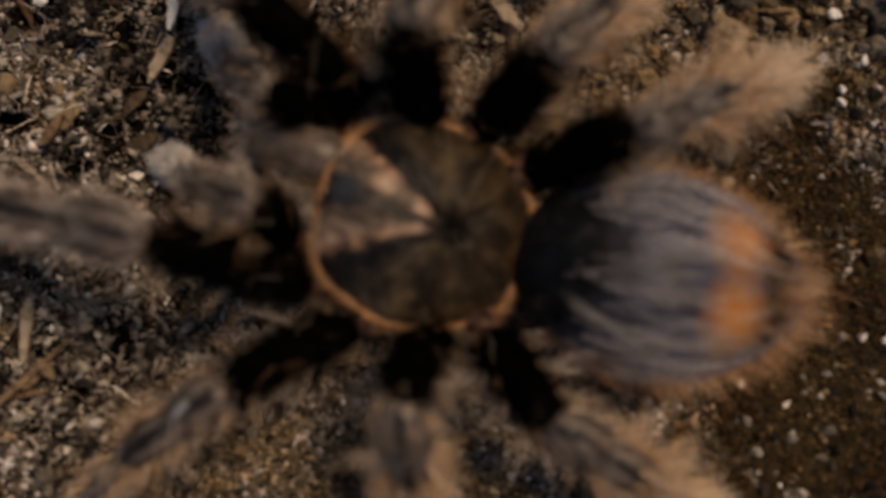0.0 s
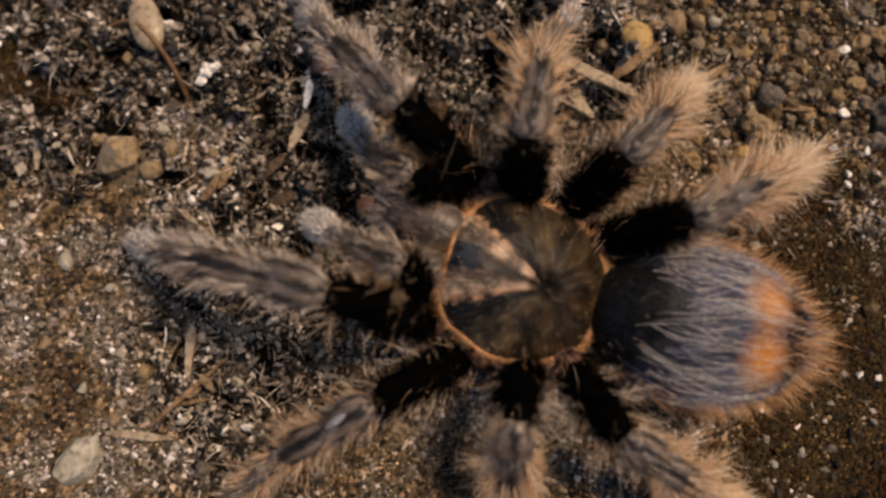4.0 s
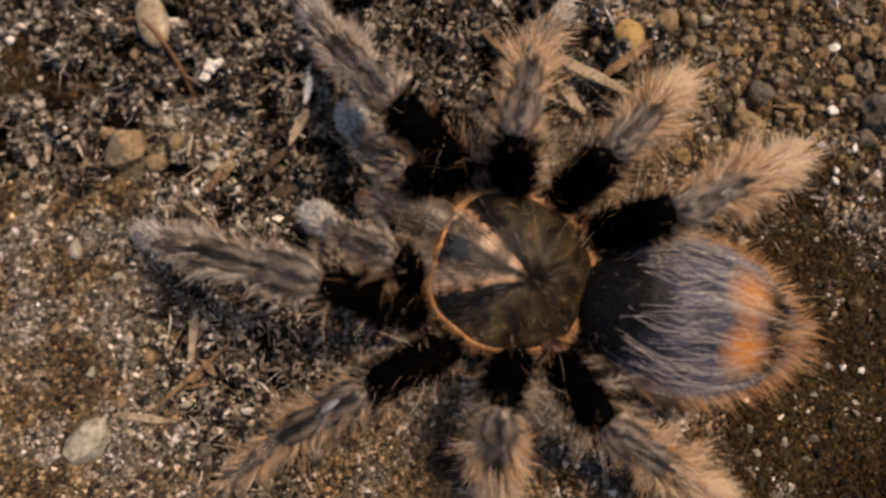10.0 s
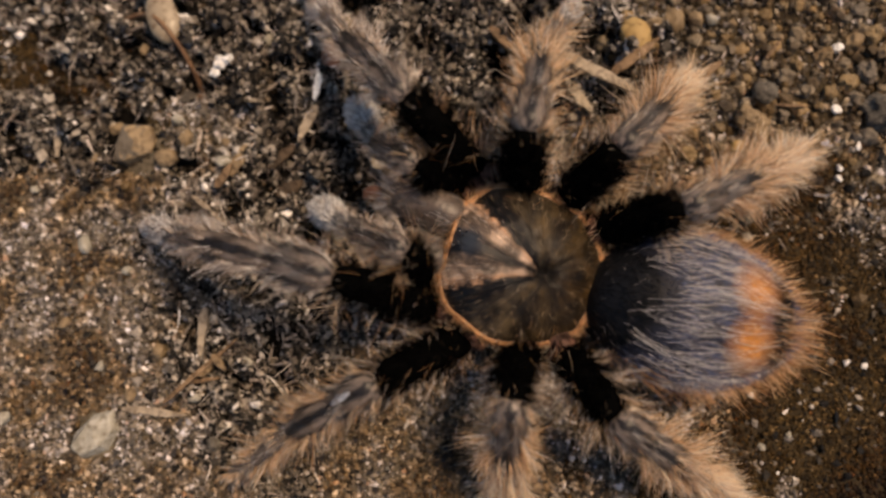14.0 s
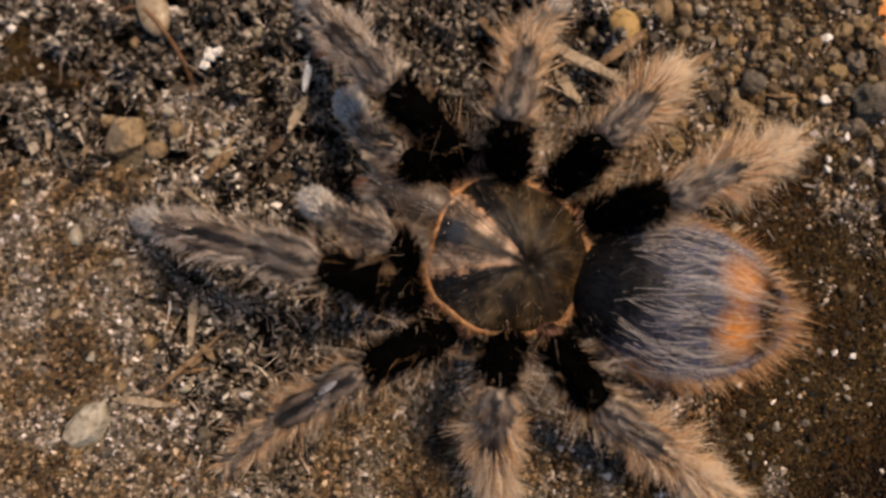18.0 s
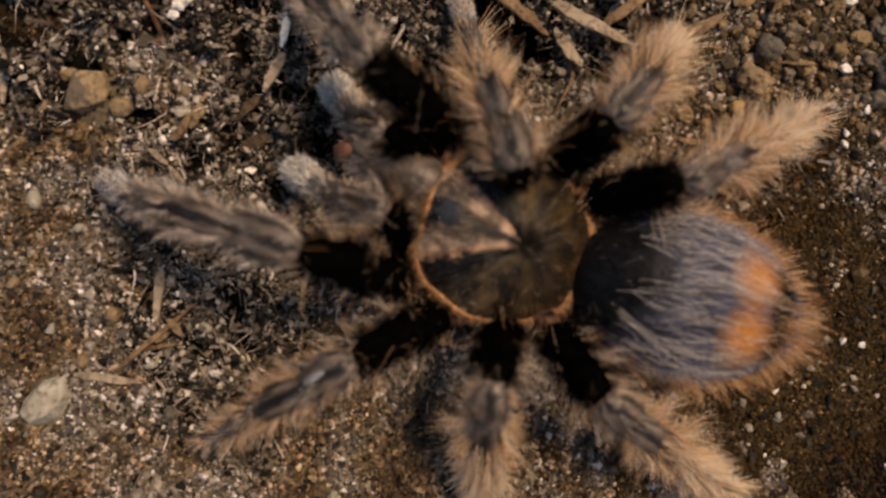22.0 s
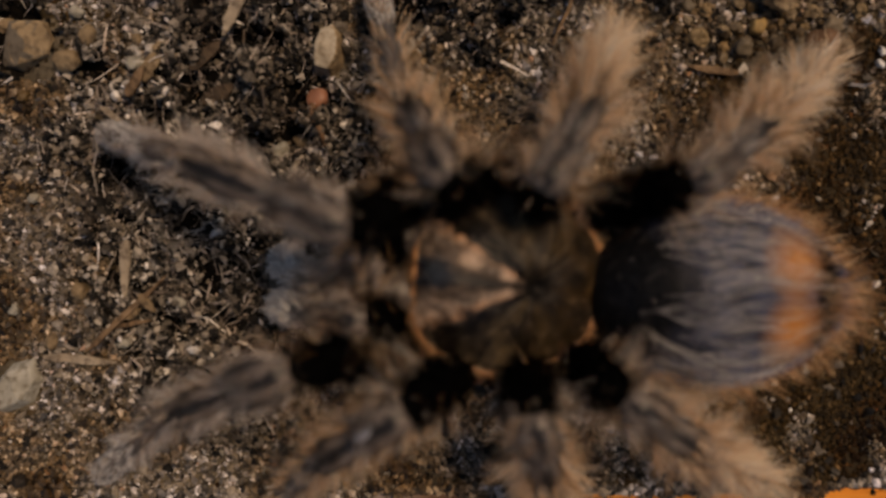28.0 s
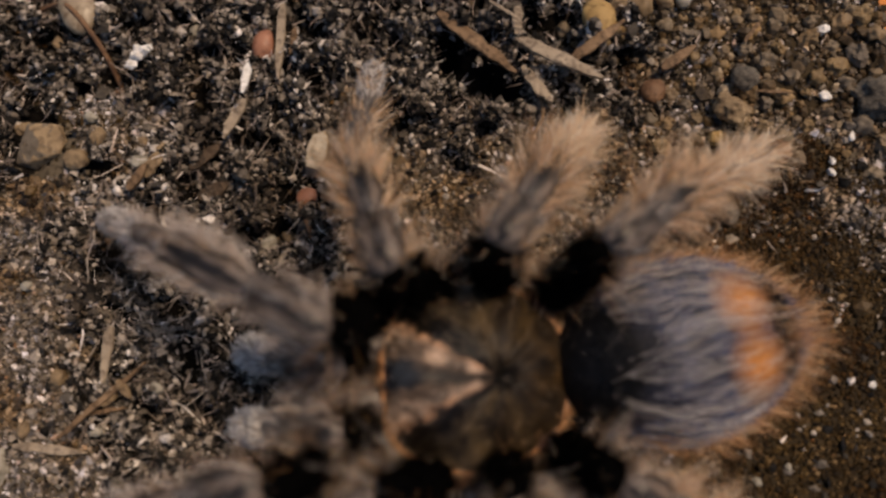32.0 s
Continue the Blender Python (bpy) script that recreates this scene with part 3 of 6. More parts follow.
def soilness(x, y):
    """How much dark humus there is: a heap ahead of the spider and up to the far side."""
    d = np.hypot((x + 26.5) / 20.5, (y - 14) / 28)
    e = np.hypot((x + 20) / 52, (y - 50) / 17)
    f = np.hypot((x - 8) / 22, (y - 44) / 14)
    g = np.hypot((x + 64) / 17, (y - 33) / 7)
    k = np.hypot((x + 37.5) / 7, (y + 3) / 8.5)
    v = 1.15 - np.minimum(np.minimum(d, e), np.minimum(np.minimum(f, g), k)) + 0.22 * wavy(x, y, 22, 3) + 0.12 * wavy(x, y, 7, 4)
    return np.clip(v * 2.4, 0, 1)


def gravelness(x, y):
    v = 1.2 - np.hypot((x - 58) / 36, (y - 51) / 23) + 0.2 * wavy(x, y, 18, 5)
    return np.clip(v * 2.0, 0, 1)


def ridges(x, y):
    return 1.5 * wavy(x, y, 8, 6) + 1.6 * wavy(x, y, 3.8, 7)


def crumbly(x, y):
    """Where loose crumbs lie: on the humus, least in its hollows."""
    return np.clip(soilness(x, y) * np.clip(0.58 + 0.46 * ridges(x, y), 0.05, 1.2), 0.03, 1)


HOLLOW = [(4.2, 44.6), (6.0, 42.6), (8.2, 40.8), (10.6, 39.2), (12.6, 37.6)]


def dim_damp_share(x, y):
    """Where the sand is darker: along the right wall and behind the spider. Partly damp, partly the right side's dim
    warm light put in the colour.
    """
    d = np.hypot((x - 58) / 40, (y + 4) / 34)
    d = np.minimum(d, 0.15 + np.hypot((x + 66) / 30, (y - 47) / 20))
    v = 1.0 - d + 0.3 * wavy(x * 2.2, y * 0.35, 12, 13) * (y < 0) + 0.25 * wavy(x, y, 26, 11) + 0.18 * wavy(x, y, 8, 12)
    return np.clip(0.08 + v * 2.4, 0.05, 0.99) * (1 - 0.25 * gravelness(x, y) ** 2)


def height(x, y):
    s = soilness(x, y)
    h = 0.5 * wavy(x, y, 40, 1) + 0.22 * wavy(x, y, 11, 2)
    h = h + s * (0.2 + ridges(x, y))
    h = h + gravelness(x, y) * 0.5 * (1 + wavy(x, y, 9, 8))
    h = h - 0.5 * np.exp(-(((x - 2) / 26) ** 2 + ((y + 4) / 12) ** 2))
    h = h - 3.2 * np.exp(-(((x - 7) / 5) ** 2 + ((y - 38) / 6) ** 2)) - 1.2 * np.exp(-(((x + 12) / 5) ** 2 + ((y - 13) / 5) ** 2))
    # a deep dark gap beside the long splinter
    for gx, gy in HOLLOW:
        h = h - 2.6 * np.exp(-(((x - gx) / 1.7) ** 2 + ((y - gy) / 1.7) ** 2))
    # a shallow furrow along the right wall
    h = h - 0.5 * np.exp(-((x - 57.5) / 1.2) ** 2) * (y < 22)
    return h


def ground_sheet():
    xs = np.concatenate([np.linspace(WEST, -82, 30), np.linspace(-81, EDGE_X, 250)])
    ys = np.concatenate([np.linspace(EDGE_Y, 64, 165), np.linspace(66, NORTH, 24)])
    X, Y = np.meshgrid(xs, ys)
    Z = height(X, Y)
    nx, ny = len(xs), len(ys)
    v = np.stack([X, Y, Z], -1).reshape(-1, 3)
    i = (np.arange(ny - 1)[:, None] * nx + np.arange(nx - 1)[None]).ravel()
    f = np.stack([i, i + 1, i + nx + 1, i + nx], 1)
    c = v[f].mean(1)
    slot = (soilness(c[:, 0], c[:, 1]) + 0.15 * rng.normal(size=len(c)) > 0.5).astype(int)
    # dark bed under the gravel too: colour for the shade between pebbles
    slot = np.where((slot == 0) & (np.maximum(dim_damp_share(c[:, 0], c[:, 1]), gravelness(c[:, 0], c[:, 1])) > rng.random(len(c))), 2, slot)
    # sides and underside, so that the bed has thickness
    under = v.copy()
    under[:, 2] = -9.0
    n = len(v)
    rim = []
    south = np.arange(nx)
    north = (ny - 1) * nx + np.arange(nx)
    west = np.arange(ny) * nx
    east = west + nx - 1
    for line, flip in ((south, 0), (north, 1), (west, 1), (east, 0)):
        for a, b in zip(line[:-1], line[1:]):
            q = [a, a + n, b + n, b]
            rim.append(q[::-1] if not flip else q)
    faces = f.tolist() + rim + [[n, n + nx - 1, n + nx * ny - 1, n + nx * (ny - 1)]]
    me = link_mesh("ground", np.concatenate([v, under]), faces, [M_SAND_BED, M_SOIL_BED, M_DIM_DAMP_BED], slot.tolist() + [0] * (len(rim) + 1))
    thing("ground", me, "brown sandy soil bed with dark humus heaped in it", "soil", kind="structure")


ground_sheet()


# footprints of the larger stones, seeds and slivers, on which no loose soil lies
CLEAR = [(-54.3, -12.2, 3.2), (-51.6, 29.8, 3.0), (-50.4, 32.4, 3.4), (-45.6, 28.8, 1.4), (-13.3, 30.8, 2.0), (-12.7, 28.2, 2.0), (-46.8, 52.0, 2.6), (-46.0, 48.8, 2.6), (-37.0, 42.2, 1.6), (-20.9, 44.6, 1.8), (-19.3, 16.9, 1.1), (-14.6, 23.2, 1.6), (-58.0, 15.9, 1.2), (-22.8, 39.1, 1.0), (-23.8, 33.6, 1.0), (-18.6, 46.0, 0.9), (-18.7, 42.0, 0.9)]
CLEAR += [(-50.8, 31.2, 4.6), (-61.9, 34.6, 0.8), (-61.8, 32.4, 0.8), (-61.8, 30.2, 0.8)]
CLEAR += [(gx, gy, 1.7) for gx, gy in HOLLOW]
CLEAR += [(14.5 + 2 * k, 42.0 - k, 0.9) for k in range(6)] + [(20.5 + 1.8 * k, 39.9 + 1.4 * k, 0.8) for k in range(5)] + [(4.0 + 1.9 * k, 47.0 - 1.6 * k, 0.9) for k in range(6)]


def scatter(n, keep, x0=-80.0, x1=EDGE_X - 0.3, y0=EDGE_Y + 0.2, y1=62.0, r=rng):
    x, y = r.uniform(x0, x1, n * 4), r.uniform(y0, y1, n * 4)
    ok = r.random(n * 4) < keep(x, y)
    for cx, cy, cr in CLEAR:
        ok &= np.hypot(x - cx, y - cy) > cr
    x, y = x[ok][:n], y[ok][:n]
    return x, y, height(x, y)


def stuff(name, pieces, materials, label, category):
    v, f, ix = joined(pieces) if len(pieces) > 1 else (pieces[0][0], pieces[0][1], None)
    thing(name, link_mesh(name, v, f, materials, ix, False), label, category, kind="stuff")


x, y, z = scatter(95000, lambda x, y: np.clip(1.05 - soilness(x, y), 0.07, 1) * (1 - 0.7 * gravelness(x, y)))
s = np.clip(rng.lognormal(-1.42, 0.42, len(x)), 0.12, 0.62)
dim_damp = 1.1 * dim_damp_share(x, y) > rng.random(len(x))
s = np.where(dim_damp, np.minimum(s * 0.85, 0.36), s)
for name, pick, skin, label in (("sand_grains", ~dim_damp, M_SAND, "dry pale brown sand grains over the bed"), ("damp_sand", dim_damp, M_DIM_DAMP_SAND, "olive brown sand, partly damp, coloured for dim warm light by the wall")):
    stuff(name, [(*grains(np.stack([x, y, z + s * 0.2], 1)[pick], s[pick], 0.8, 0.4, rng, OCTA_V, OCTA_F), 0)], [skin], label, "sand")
x, y, z = scatter(18000, crumbly)
s = np.clip(rng.lognormal(-1.25, 0.42, len(x)), 0.15, 0.9)
lift = rng.uniform(-0.2, 1.0, len(x)) ** 2 * soilness(x, y) * 1.4
# clods in clumps, with dark hollows between them
big = rng.random(len(x)) < 0.03
s = np.where(big, s * rng.uniform(1.4, 2.1, len(x)), s)
lift = np.where(big, lift * 0.5, lift)
cx, cy, cz = scatter(1300, lambda x, y: np.clip(crumbly(x, y) * 1.2 - 0.2, 0, 1))
cr = np.clip(rng.lognormal(0.1, 0.35, len(cx)), 0.6, 2.2)
cr = np.minimum(cr, np.min([np.hypot(cx - a, cy - b) - c for a, b, c in CLEAR], axis=0)).clip(0.3)
k = np.repeat(np.arange(len(cx)), np.clip(cr * cr * 13, 6, 42).astype(int))
d = rng.normal(size=(len(k), 3))
d[:, 2] = np.abs(d[:, 2])
d /= np.linalg.norm(d, axis=1, keepdims=True)
clod = np.stack([cx, cy, cz], 1)[k] + d * (cr[k] * rng.uniform(0.75, 1.05, len(k)))[:, None] * np.array([1, 1, 0.9])
cs = np.clip(rng.lognormal(-1.2, 0.42, len(k)), 0.17, 0.75)
centre = np.concatenate([np.stack([x, y, z + s * 0.2 + lift], 1), clod])
stuff("soil_crumbs", [(*grains(centre, np.concatenate([s, cs]), 0.75, 0.42), 0)], [M_CRUMB], "dark crumbly humus lumps heaped on sand", "soil")
x, y, z = scatter(16500, lambda x, y: np.where(soilness(x, y) > 0.02, crumbly(x, y), 0.002))
w = np.stack([rng.normal(size=len(x)), rng.normal(size=len(x)), rng.normal(size=len(x)) * 0.35 + 0.25], 1)
le = np.clip(rng.lognormal(0.25, 0.55, len(x)), 0.5, 6)
v, f = strands(np.stack([x, y, z + 0.35], 1), w, le, np.clip(rng.lognormal(-1.85, 0.65, len(x)), 0.06, 0.6), 0.1, 0.9)
x2, y2, z2 = scatter(8000, crumbly)
s2 = np.clip(rng.lognormal(-0.95, 0.4, len(x2)), 0.2, 0.9)
v3, f3 = grains(np.stack([x2, y2, z2 + 0.3 + rng.uniform(0, 1.2, len(x2)) * soilness(x2, y2)], 1), s2, 0.22, 0.45, rng, OCTA_V, OCTA_F)
# longer silvery root hairs in front of the spider
x, y, z = scatter(620, lambda x, y: np.clip(soilness(x, y), 0, 1) * np.exp(-(((x + 34) / 13) ** 2 + ((y - 8) / 14) ** 2)))
w = np.stack([rng.normal(size=len(x)), rng.normal(size=len(x)), rng.normal(size=len(x)) * 0.2 + 0.15], 1)
v2, f2 = strands(np.stack([x, y, z + 0.9], 1), w, rng.uniform(2.0, 6.0, len(x)), rng.uniform(0.1, 0.26, len(x)), 0.15, 1.0)
stuff("plant_fibres", [(v, f, 0), (v2, f2, 1), (v3, f3, 2)], [M_FIBRE, M_ROOT_HAIR, M_CRUMB], "dry brown and grey plant fibres tangled in humus", "fibre")
x, y, z = scatter(3400, lambda x, y: np.clip(gravelness(x, y), 0.006, 1))
s = np.clip(rng.lognormal(-0.95, 0.48, len(x)), 0.2, 1.3)
stuff("fine_gravel", [(*grains(np.stack([x, y, z + s * 0.4], 1), s, 0.8, 0.16), 0)], [M_GRAVEL], "fine mixed brown and grey gravel", "gravel")

# ---- tub and table ----
def slab(x0, x1, y0, y1, z0, z1, bev=0.4):
    bm = bmesh.new()
    bmesh.ops.create_cube(bm, size=1)
    for v in bm.verts:
        v.co = (x0 + (v.co.x + 0.5) * (x1 - x0), y0 + (v.co.y + 0.5) * (y1 - y0), z0 + (v.co.z + 0.5) * (z1 - z0))
    if bev:
        bmesh.ops.bevel(bm, geom=bm.edges[:], offset=bev, segments=2, affect="EDGES", profile=0.5)
    bm.verts.index_update()
    out = [v.co[:] for v in bm.verts], [[v.index for v in f.verts] for f in bm.faces]
    bm.free()
    return out


def solid(name, box, material, bev=0.4, smooth=False):
    v, f = slab(*box, bev)
    return link_mesh(name, v, f, [material], None, smooth)


thing("table", solid("table", (-700, 500, -500, 600, -40, -14), M_TABLE, 3), "glossy orange varnished wooden table top", "table", kind="structure")
tub = new("soil_tray")
tagged(tub, "shallow tray with white and orange ledges round the soil", "tray")
part("tray_floor", solid("tray_floor", (WEST - 1.5, EDGE_X, EDGE_Y, NORTH + 1.5, -13.9, -9.1), M_PAPER, 0.2), tub)
part("side_ledge", solid("side_ledge", (EDGE_X + 0.02, EDGE_X + 60, EDGE_Y - 40, NORTH, -13.9, -1.0), M_ORANGE_LEDGE, 0.5), tub, "orange varnished wooden side ledge")
part("front_ledge", solid("front_ledge", (WEST, EDGE_X, EDGE_Y - 3.6, EDGE_Y - 0.02, -13.9, -1.0), M_FRONT_LEDGE, 0.4), tub, "front ledge coloured as a white reflection fading to brown")
part("outer_ledge", solid("outer_ledge", (WEST, EDGE_X, EDGE_Y - 40, EDGE_Y - 4.5, -13.9, -1.2), M_FRONT_LEDGE, 0.4), tub, "outer ledge coloured as a white reflection fading to brown")
# a bright orange strip that widens towards the corner
v, f = slab(-4.0, EDGE_X, EDGE_Y - 3.6, EDGE_Y - 0.4, -1.3, -0.72, 0.2)
v = [(x, y if x > 30 or y > EDGE_Y - 2 else y + 2.9, z) for x, y, z in v]
part("orange_strip", link_mesh("orange_strip", v, f, [M_ORANGE_LEDGE], None, False), tub, "bright orange varnished strip along the soil")
bead = [(WEST + k * (EDGE_X - WEST) / 12, EDGE_Y - 4.05, -1.2, 0.42, 0.6) for k in range(13)]
part("bead", link_mesh("bead", *rings(bead, 12), [M_BEAD]), tub, "thin pale bead between the ledges")


# ---- tarantula ----
spider = new("tarantula")
tagged(spider, "hairy tarantula with black thighs and orange-marked abdomen on soil", "spider")


def ring_point(sections, u, a):
    """Points and normals on a tube at u (0 to 1 along it) and angle a."""
    s = np.array(sections)
    k = np.array([np.interp(u, np.linspace(0, 1, len(s)), s[:, c]) for c in range(5)])
    p = np.stack([k[0], k[1] + k[3] * np.cos(a), k[2] + k[4] * np.sin(a)], 1)
    n = np.stack([np.zeros(len(u)), np.cos(a), np.sin(a)], 1)
    return p, n


def tuft(sections, count, length, width, lean=0.9, spread=0.35, arc=(0, 6.283), along=(0.03, 0.97), droop=0.0, bend=0.25, lock=4, fine=False):
    """Hairs in small locks that share a root area, a direction, a length and a curl."""
    k = np.arange(count) // lock
    n_t = count // lock + 1
    u = rng.uniform(*along, n_t)[k] + rng.normal(size=count) * 0.026
    a = rng.uniform(*arc, n_t)[k] + rng.normal(size=count) * 0.14
    p, n = ring_point(sections, np.clip(u, 0, 1), a)
    way = n + np.array([lean, 0, 0]) + rng.normal(size=(n_t, 3))[k] * spread + rng.normal(size=(count, 3)) * spread * 0.3
    long = length * rng.uniform(0.62, 1.2, n_t)[k] * rng.uniform(0.7, 1.1, count)
    curl = (rng.normal(size=(n_t, 3))[k] + rng.normal(size=(count, 3)) * 0.35) * bend + np.array([0.5 * bend, 0, 0])
    return strands(p, way, long, width * rng.uniform(0.7, 1.2, count), droop, bend, rng, curl, (0.35, 0.7) if fine else (0.55,))


def combed(sections, count, run, width, arc, along, lock=4, lift=1.0):
    """Long hairs that lie along a body and follow its curve, in locks that come together at the tip."""
    k = np.arange(count) // lock
    n_t = count // lock + 1
    u0 = (along[0] + (along[1] - along[0]) * (rng.permutation(n_t) + rng.random(n_t)) / n_t)[k] + rng.normal(size=count) * 0.025
    a0 = (arc[0] + (arc[1] - arc[0]) * (rng.permutation(n_t) + rng.random(n_t)) / n_t)[k]
    off = rng.normal(size=count) * 0.05
    drift, wave, phase = (rng.normal(size=n_t)[k] * v for v in (0.16, 0.05, 3.0))
    du = run * rng.uniform(0.6, 1.2, n_t)[k]
    high = lift * rng.uniform(0.4, 1.3, n_t)[k]
    steps = np.linspace(0, 1, 7)
    out = np.empty((count, 19, 3))
    for q, t in enumerate(steps):
        a = a0 + off * (1 - 0.75 * t) + drift * t + wave * np.sin(5.0 * t + phase)
        p, n = ring_point(sections, np.clip(u0 + du * t, 0, 0.985), a)
        p = p + n * (0.15 + high * t ** 1.3)[:, None]
        if q == 6:
            out[:, 18] = p
            break
        side = np.stack([np.zeros(count), -np.sin(a), np.cos(a)], 1)
        for j in range(3):
            b = j * 2 * math.pi / 3
            out[:, 3 * q + j] = p + (side * math.cos(b) + n * math.sin(b)) * (width * (0.5 - 0.36 * t))
    base = (np.arange(count) * 19)[:, None]
    f = [base + np.array([[k + j, k + (j + 1) % 3, k + 3 + (j + 1) % 3, k + 3 + j]]) for k in range(0, 15, 3) for j in range(3)]
    f = np.concatenate(f).tolist() + np.concatenate([base + np.array([[15 + j, 15 + (j + 1) % 3, 18]]) for j in range(3)]).tolist()
    return out.reshape(-1, 3), f


def limb_sections(le, r0, rm, r1, end=0.55):
    """A limb piece from 0 to le: rounded at both ends, fullest in the middle."""
    out = []
    for k in range(9):
        u = k / 8
        r = r0 * (1 - u) + r1 * u + (rm - (r0 + r1) / 2) * math.sin(math.pi * u)
        if k in (0, 8):
            r *= 0.55 if k == 0 else end
        out.append((le * u, 0, 0, r, r * 0.95))
    return out


def limb_mesh(name, le, r0, rm, r1, skin, tufts, end=0.55):
    sec = limb_sections(le, r0, rm, r1, end)
    mats = [skin]
    pieces = [(*rings(sec, 14), 0)]
    for material, spec in tufts:
        if material not in mats:
            mats.append(material)
        pieces.append((*tuft(sec, **spec), mats.index(material)))
    return link_mesh(name, *[joined(pieces)[k] for k in (0, 1)], mats, joined_slots(pieces))


def joined_slots(pieces):
    return [slot for _, f, slot in pieces for _ in f]


# hip in the body's space and the lengths of thigh, shin and foot
HIPS = {
    "R1": ((-12.8, 10.4, 11.0), (16.8, 21.5, 19.0)),
    "R2": ((-7.0, 10.6, 11.0), (13.4, 18.0, 17.8)),
    "R3": ((-1.2, 10.8, 10.5), (11.6, 14.2, 11.8)),
    "R4": ((4.0, 9.0, 10.0), (13.0, 16.2, 15.4)),
    "L1": ((-11.6, -8.4, 11.0), (16.8, 20.0, 21.0)),
    "L2": ((-6.5, -9.8, 11.0), (13.8, 16.6, 13.0)),
    "L3": ((0.0, -9.0, 10.5), (11.4, 14.2, 10.2)),
    "L4": ((4.8, -7.3, 10.0), (11.6, 14.6, 13.2)),
    "PR": ((-14.4, 7.6, 11.0), (9.7, 9.3, 10.5)),
    "PL": ((-13.3, -4.4, 11.0), (9.4, 9.3, 10.0)),
}
LIMB_PARTS = {}


def build_limb(key):
    hip, (l1, l2, l3) = HIPS[key]
    palp = key[0] == "P"
    g = 0.8 if palp else 1.0
    hx, hy, hz = hip
    # hip piece from under the shield to the hip joint
    way = Vector((hx + 3.0, hy - 0.6, 0)).normalized()
    start = Vector(hip) - way * 5.0
    sec = limb_sections(6.5, 2.2 * g, 2.6 * g, 2.3 * g)
    pieces = [(*rings(sec, 12), 0), (*tuft(sec, 80, 3.0, 0.055, 0.8, 0.5, bend=0.9, lock=5, fine=True), 1), (*tuft(sec, 640, 2.0, 0.10, 1.0, 0.45, bend=0.5, lock=5), 2)]
    m = Matrix.Translation(start * MM) @ way.to_track_quat("X", "Z").to_matrix().to_4x4()
    v, f, ix = joined(pieces)
    v = np.array([(m @ Vector(p * MM)) / MM for p in v])
    leg = part("feeler" if palp else "leg", link_mesh("hip", v, f, [M_PINK, M_TAN_HAIR, M_BLACK_HAIR], ix), spider, "short grey hairy feeler" if palp else "black thigh and shaggy tan shin and foot")
    rear = key[1] in "34" or key == "R2"
    fluff = M_PALE_LIT_HAIR if key in ("R1", "L1", "PR", "PL") else M_TAN_HAIR
    middle = key == "L2"
    shaggy = rear and key != "R2"
    sides = ((-0.9, 0.4), (2.74, 4.04))
    under = ((-0.8, -0.05), (3.19, 3.94))

    def fringe(material, count, length, width, lean=0.9, spread=0.3, along=(0.03, 0.97), lock=7, bend=0.55, low=False):
        return [(material, dict(count=count // 2, length=length, width=width, lean=lean, spread=spread, arc=arc, along=along, lock=lock, bend=bend, fine=True)) for arc in (under if low else sides)]

    black = [(M_BLACK_HAIR, dict(count=1400, length=1.9, width=0.11, lean=0.9, spread=0.4, lock=5)),
             (M_TAN_HAIR, dict(count=5, length=3.4, width=0.04, lean=2.2, spread=0.7, arc=(0.2, 2.9), bend=1.4, lock=1, fine=True)),
             (M_TAN_HAIR, dict(count=12, length=1.8, width=0.03, lean=1.0, spread=0.6, along=(0.92, 1.0), bend=0.9, lock=2)),
             (M_TAN_HAIR, dict(count=110, length=4.6, width=0.045, lean=0.5, spread=0.5, arc=(3.3, 6.1), bend=0.9, lock=5, fine=True)),
             *fringe(M_TAN_HAIR, 140, 4.0, 0.05, 0.6, 0.45, lock=5, bend=0.8, low=True),
             *fringe(M_PALE_LIT_HAIR, 150 if key in ("L2", "L3", "L4") else 20, 4.4, 0.05, 0.5, 0.45, lock=6, bend=0.8, low=True)]
    grey = [(M_LIMB, dict(count=700, length=1.7, width=0.085, lean=6.0, spread=0.2)),
            (fluff, dict(count=24, length=2.6, width=0.05, lean=2.6, spread=0.5, arc=(0.3, 2.8), bend=0.7, lock=3)),
            (M_GREY_HAIR, dict(count=260, length=2.4, width=0.06, lean=2.2, spread=0.35, lock=5, fine=True)),
            (M_FELT, dict(count=90, length=0.9, width=0.07, lean=1.4, spread=0.35, along=(0.94, 1.0))),
            *fringe(fluff, 200 if rear else 260, 2.8, 0.06, 1.3, 0.35)]
    shag = [(M_LIMB, dict(count=650, length=1.9, width=0.085, lean=5.2, spread=0.22)),
            (M_FELT, dict(count=70, length=0.9, width=0.07, lean=1.4, spread=0.35, along=(0.94, 1.0))),
            (fluff, dict(count=260 if rear else 36, length=4.2 if rear else 2.4, width=0.062, lean=1.9, spread=0.4, arc=(0.2, 2.95), along=(0.45, 0.98), bend=0.55, lock=8, fine=True)),
            *fringe(fluff, 900 if shaggy else 760, (4.7 if shaggy else 3.8 if rear or middle or key == "R1" else 3.2) * g, 0.064 if rear else 0.054, 0.8 if shaggy else 1.1 if rear or middle else 1.5, 0.34 if rear or middle else 0.27)]
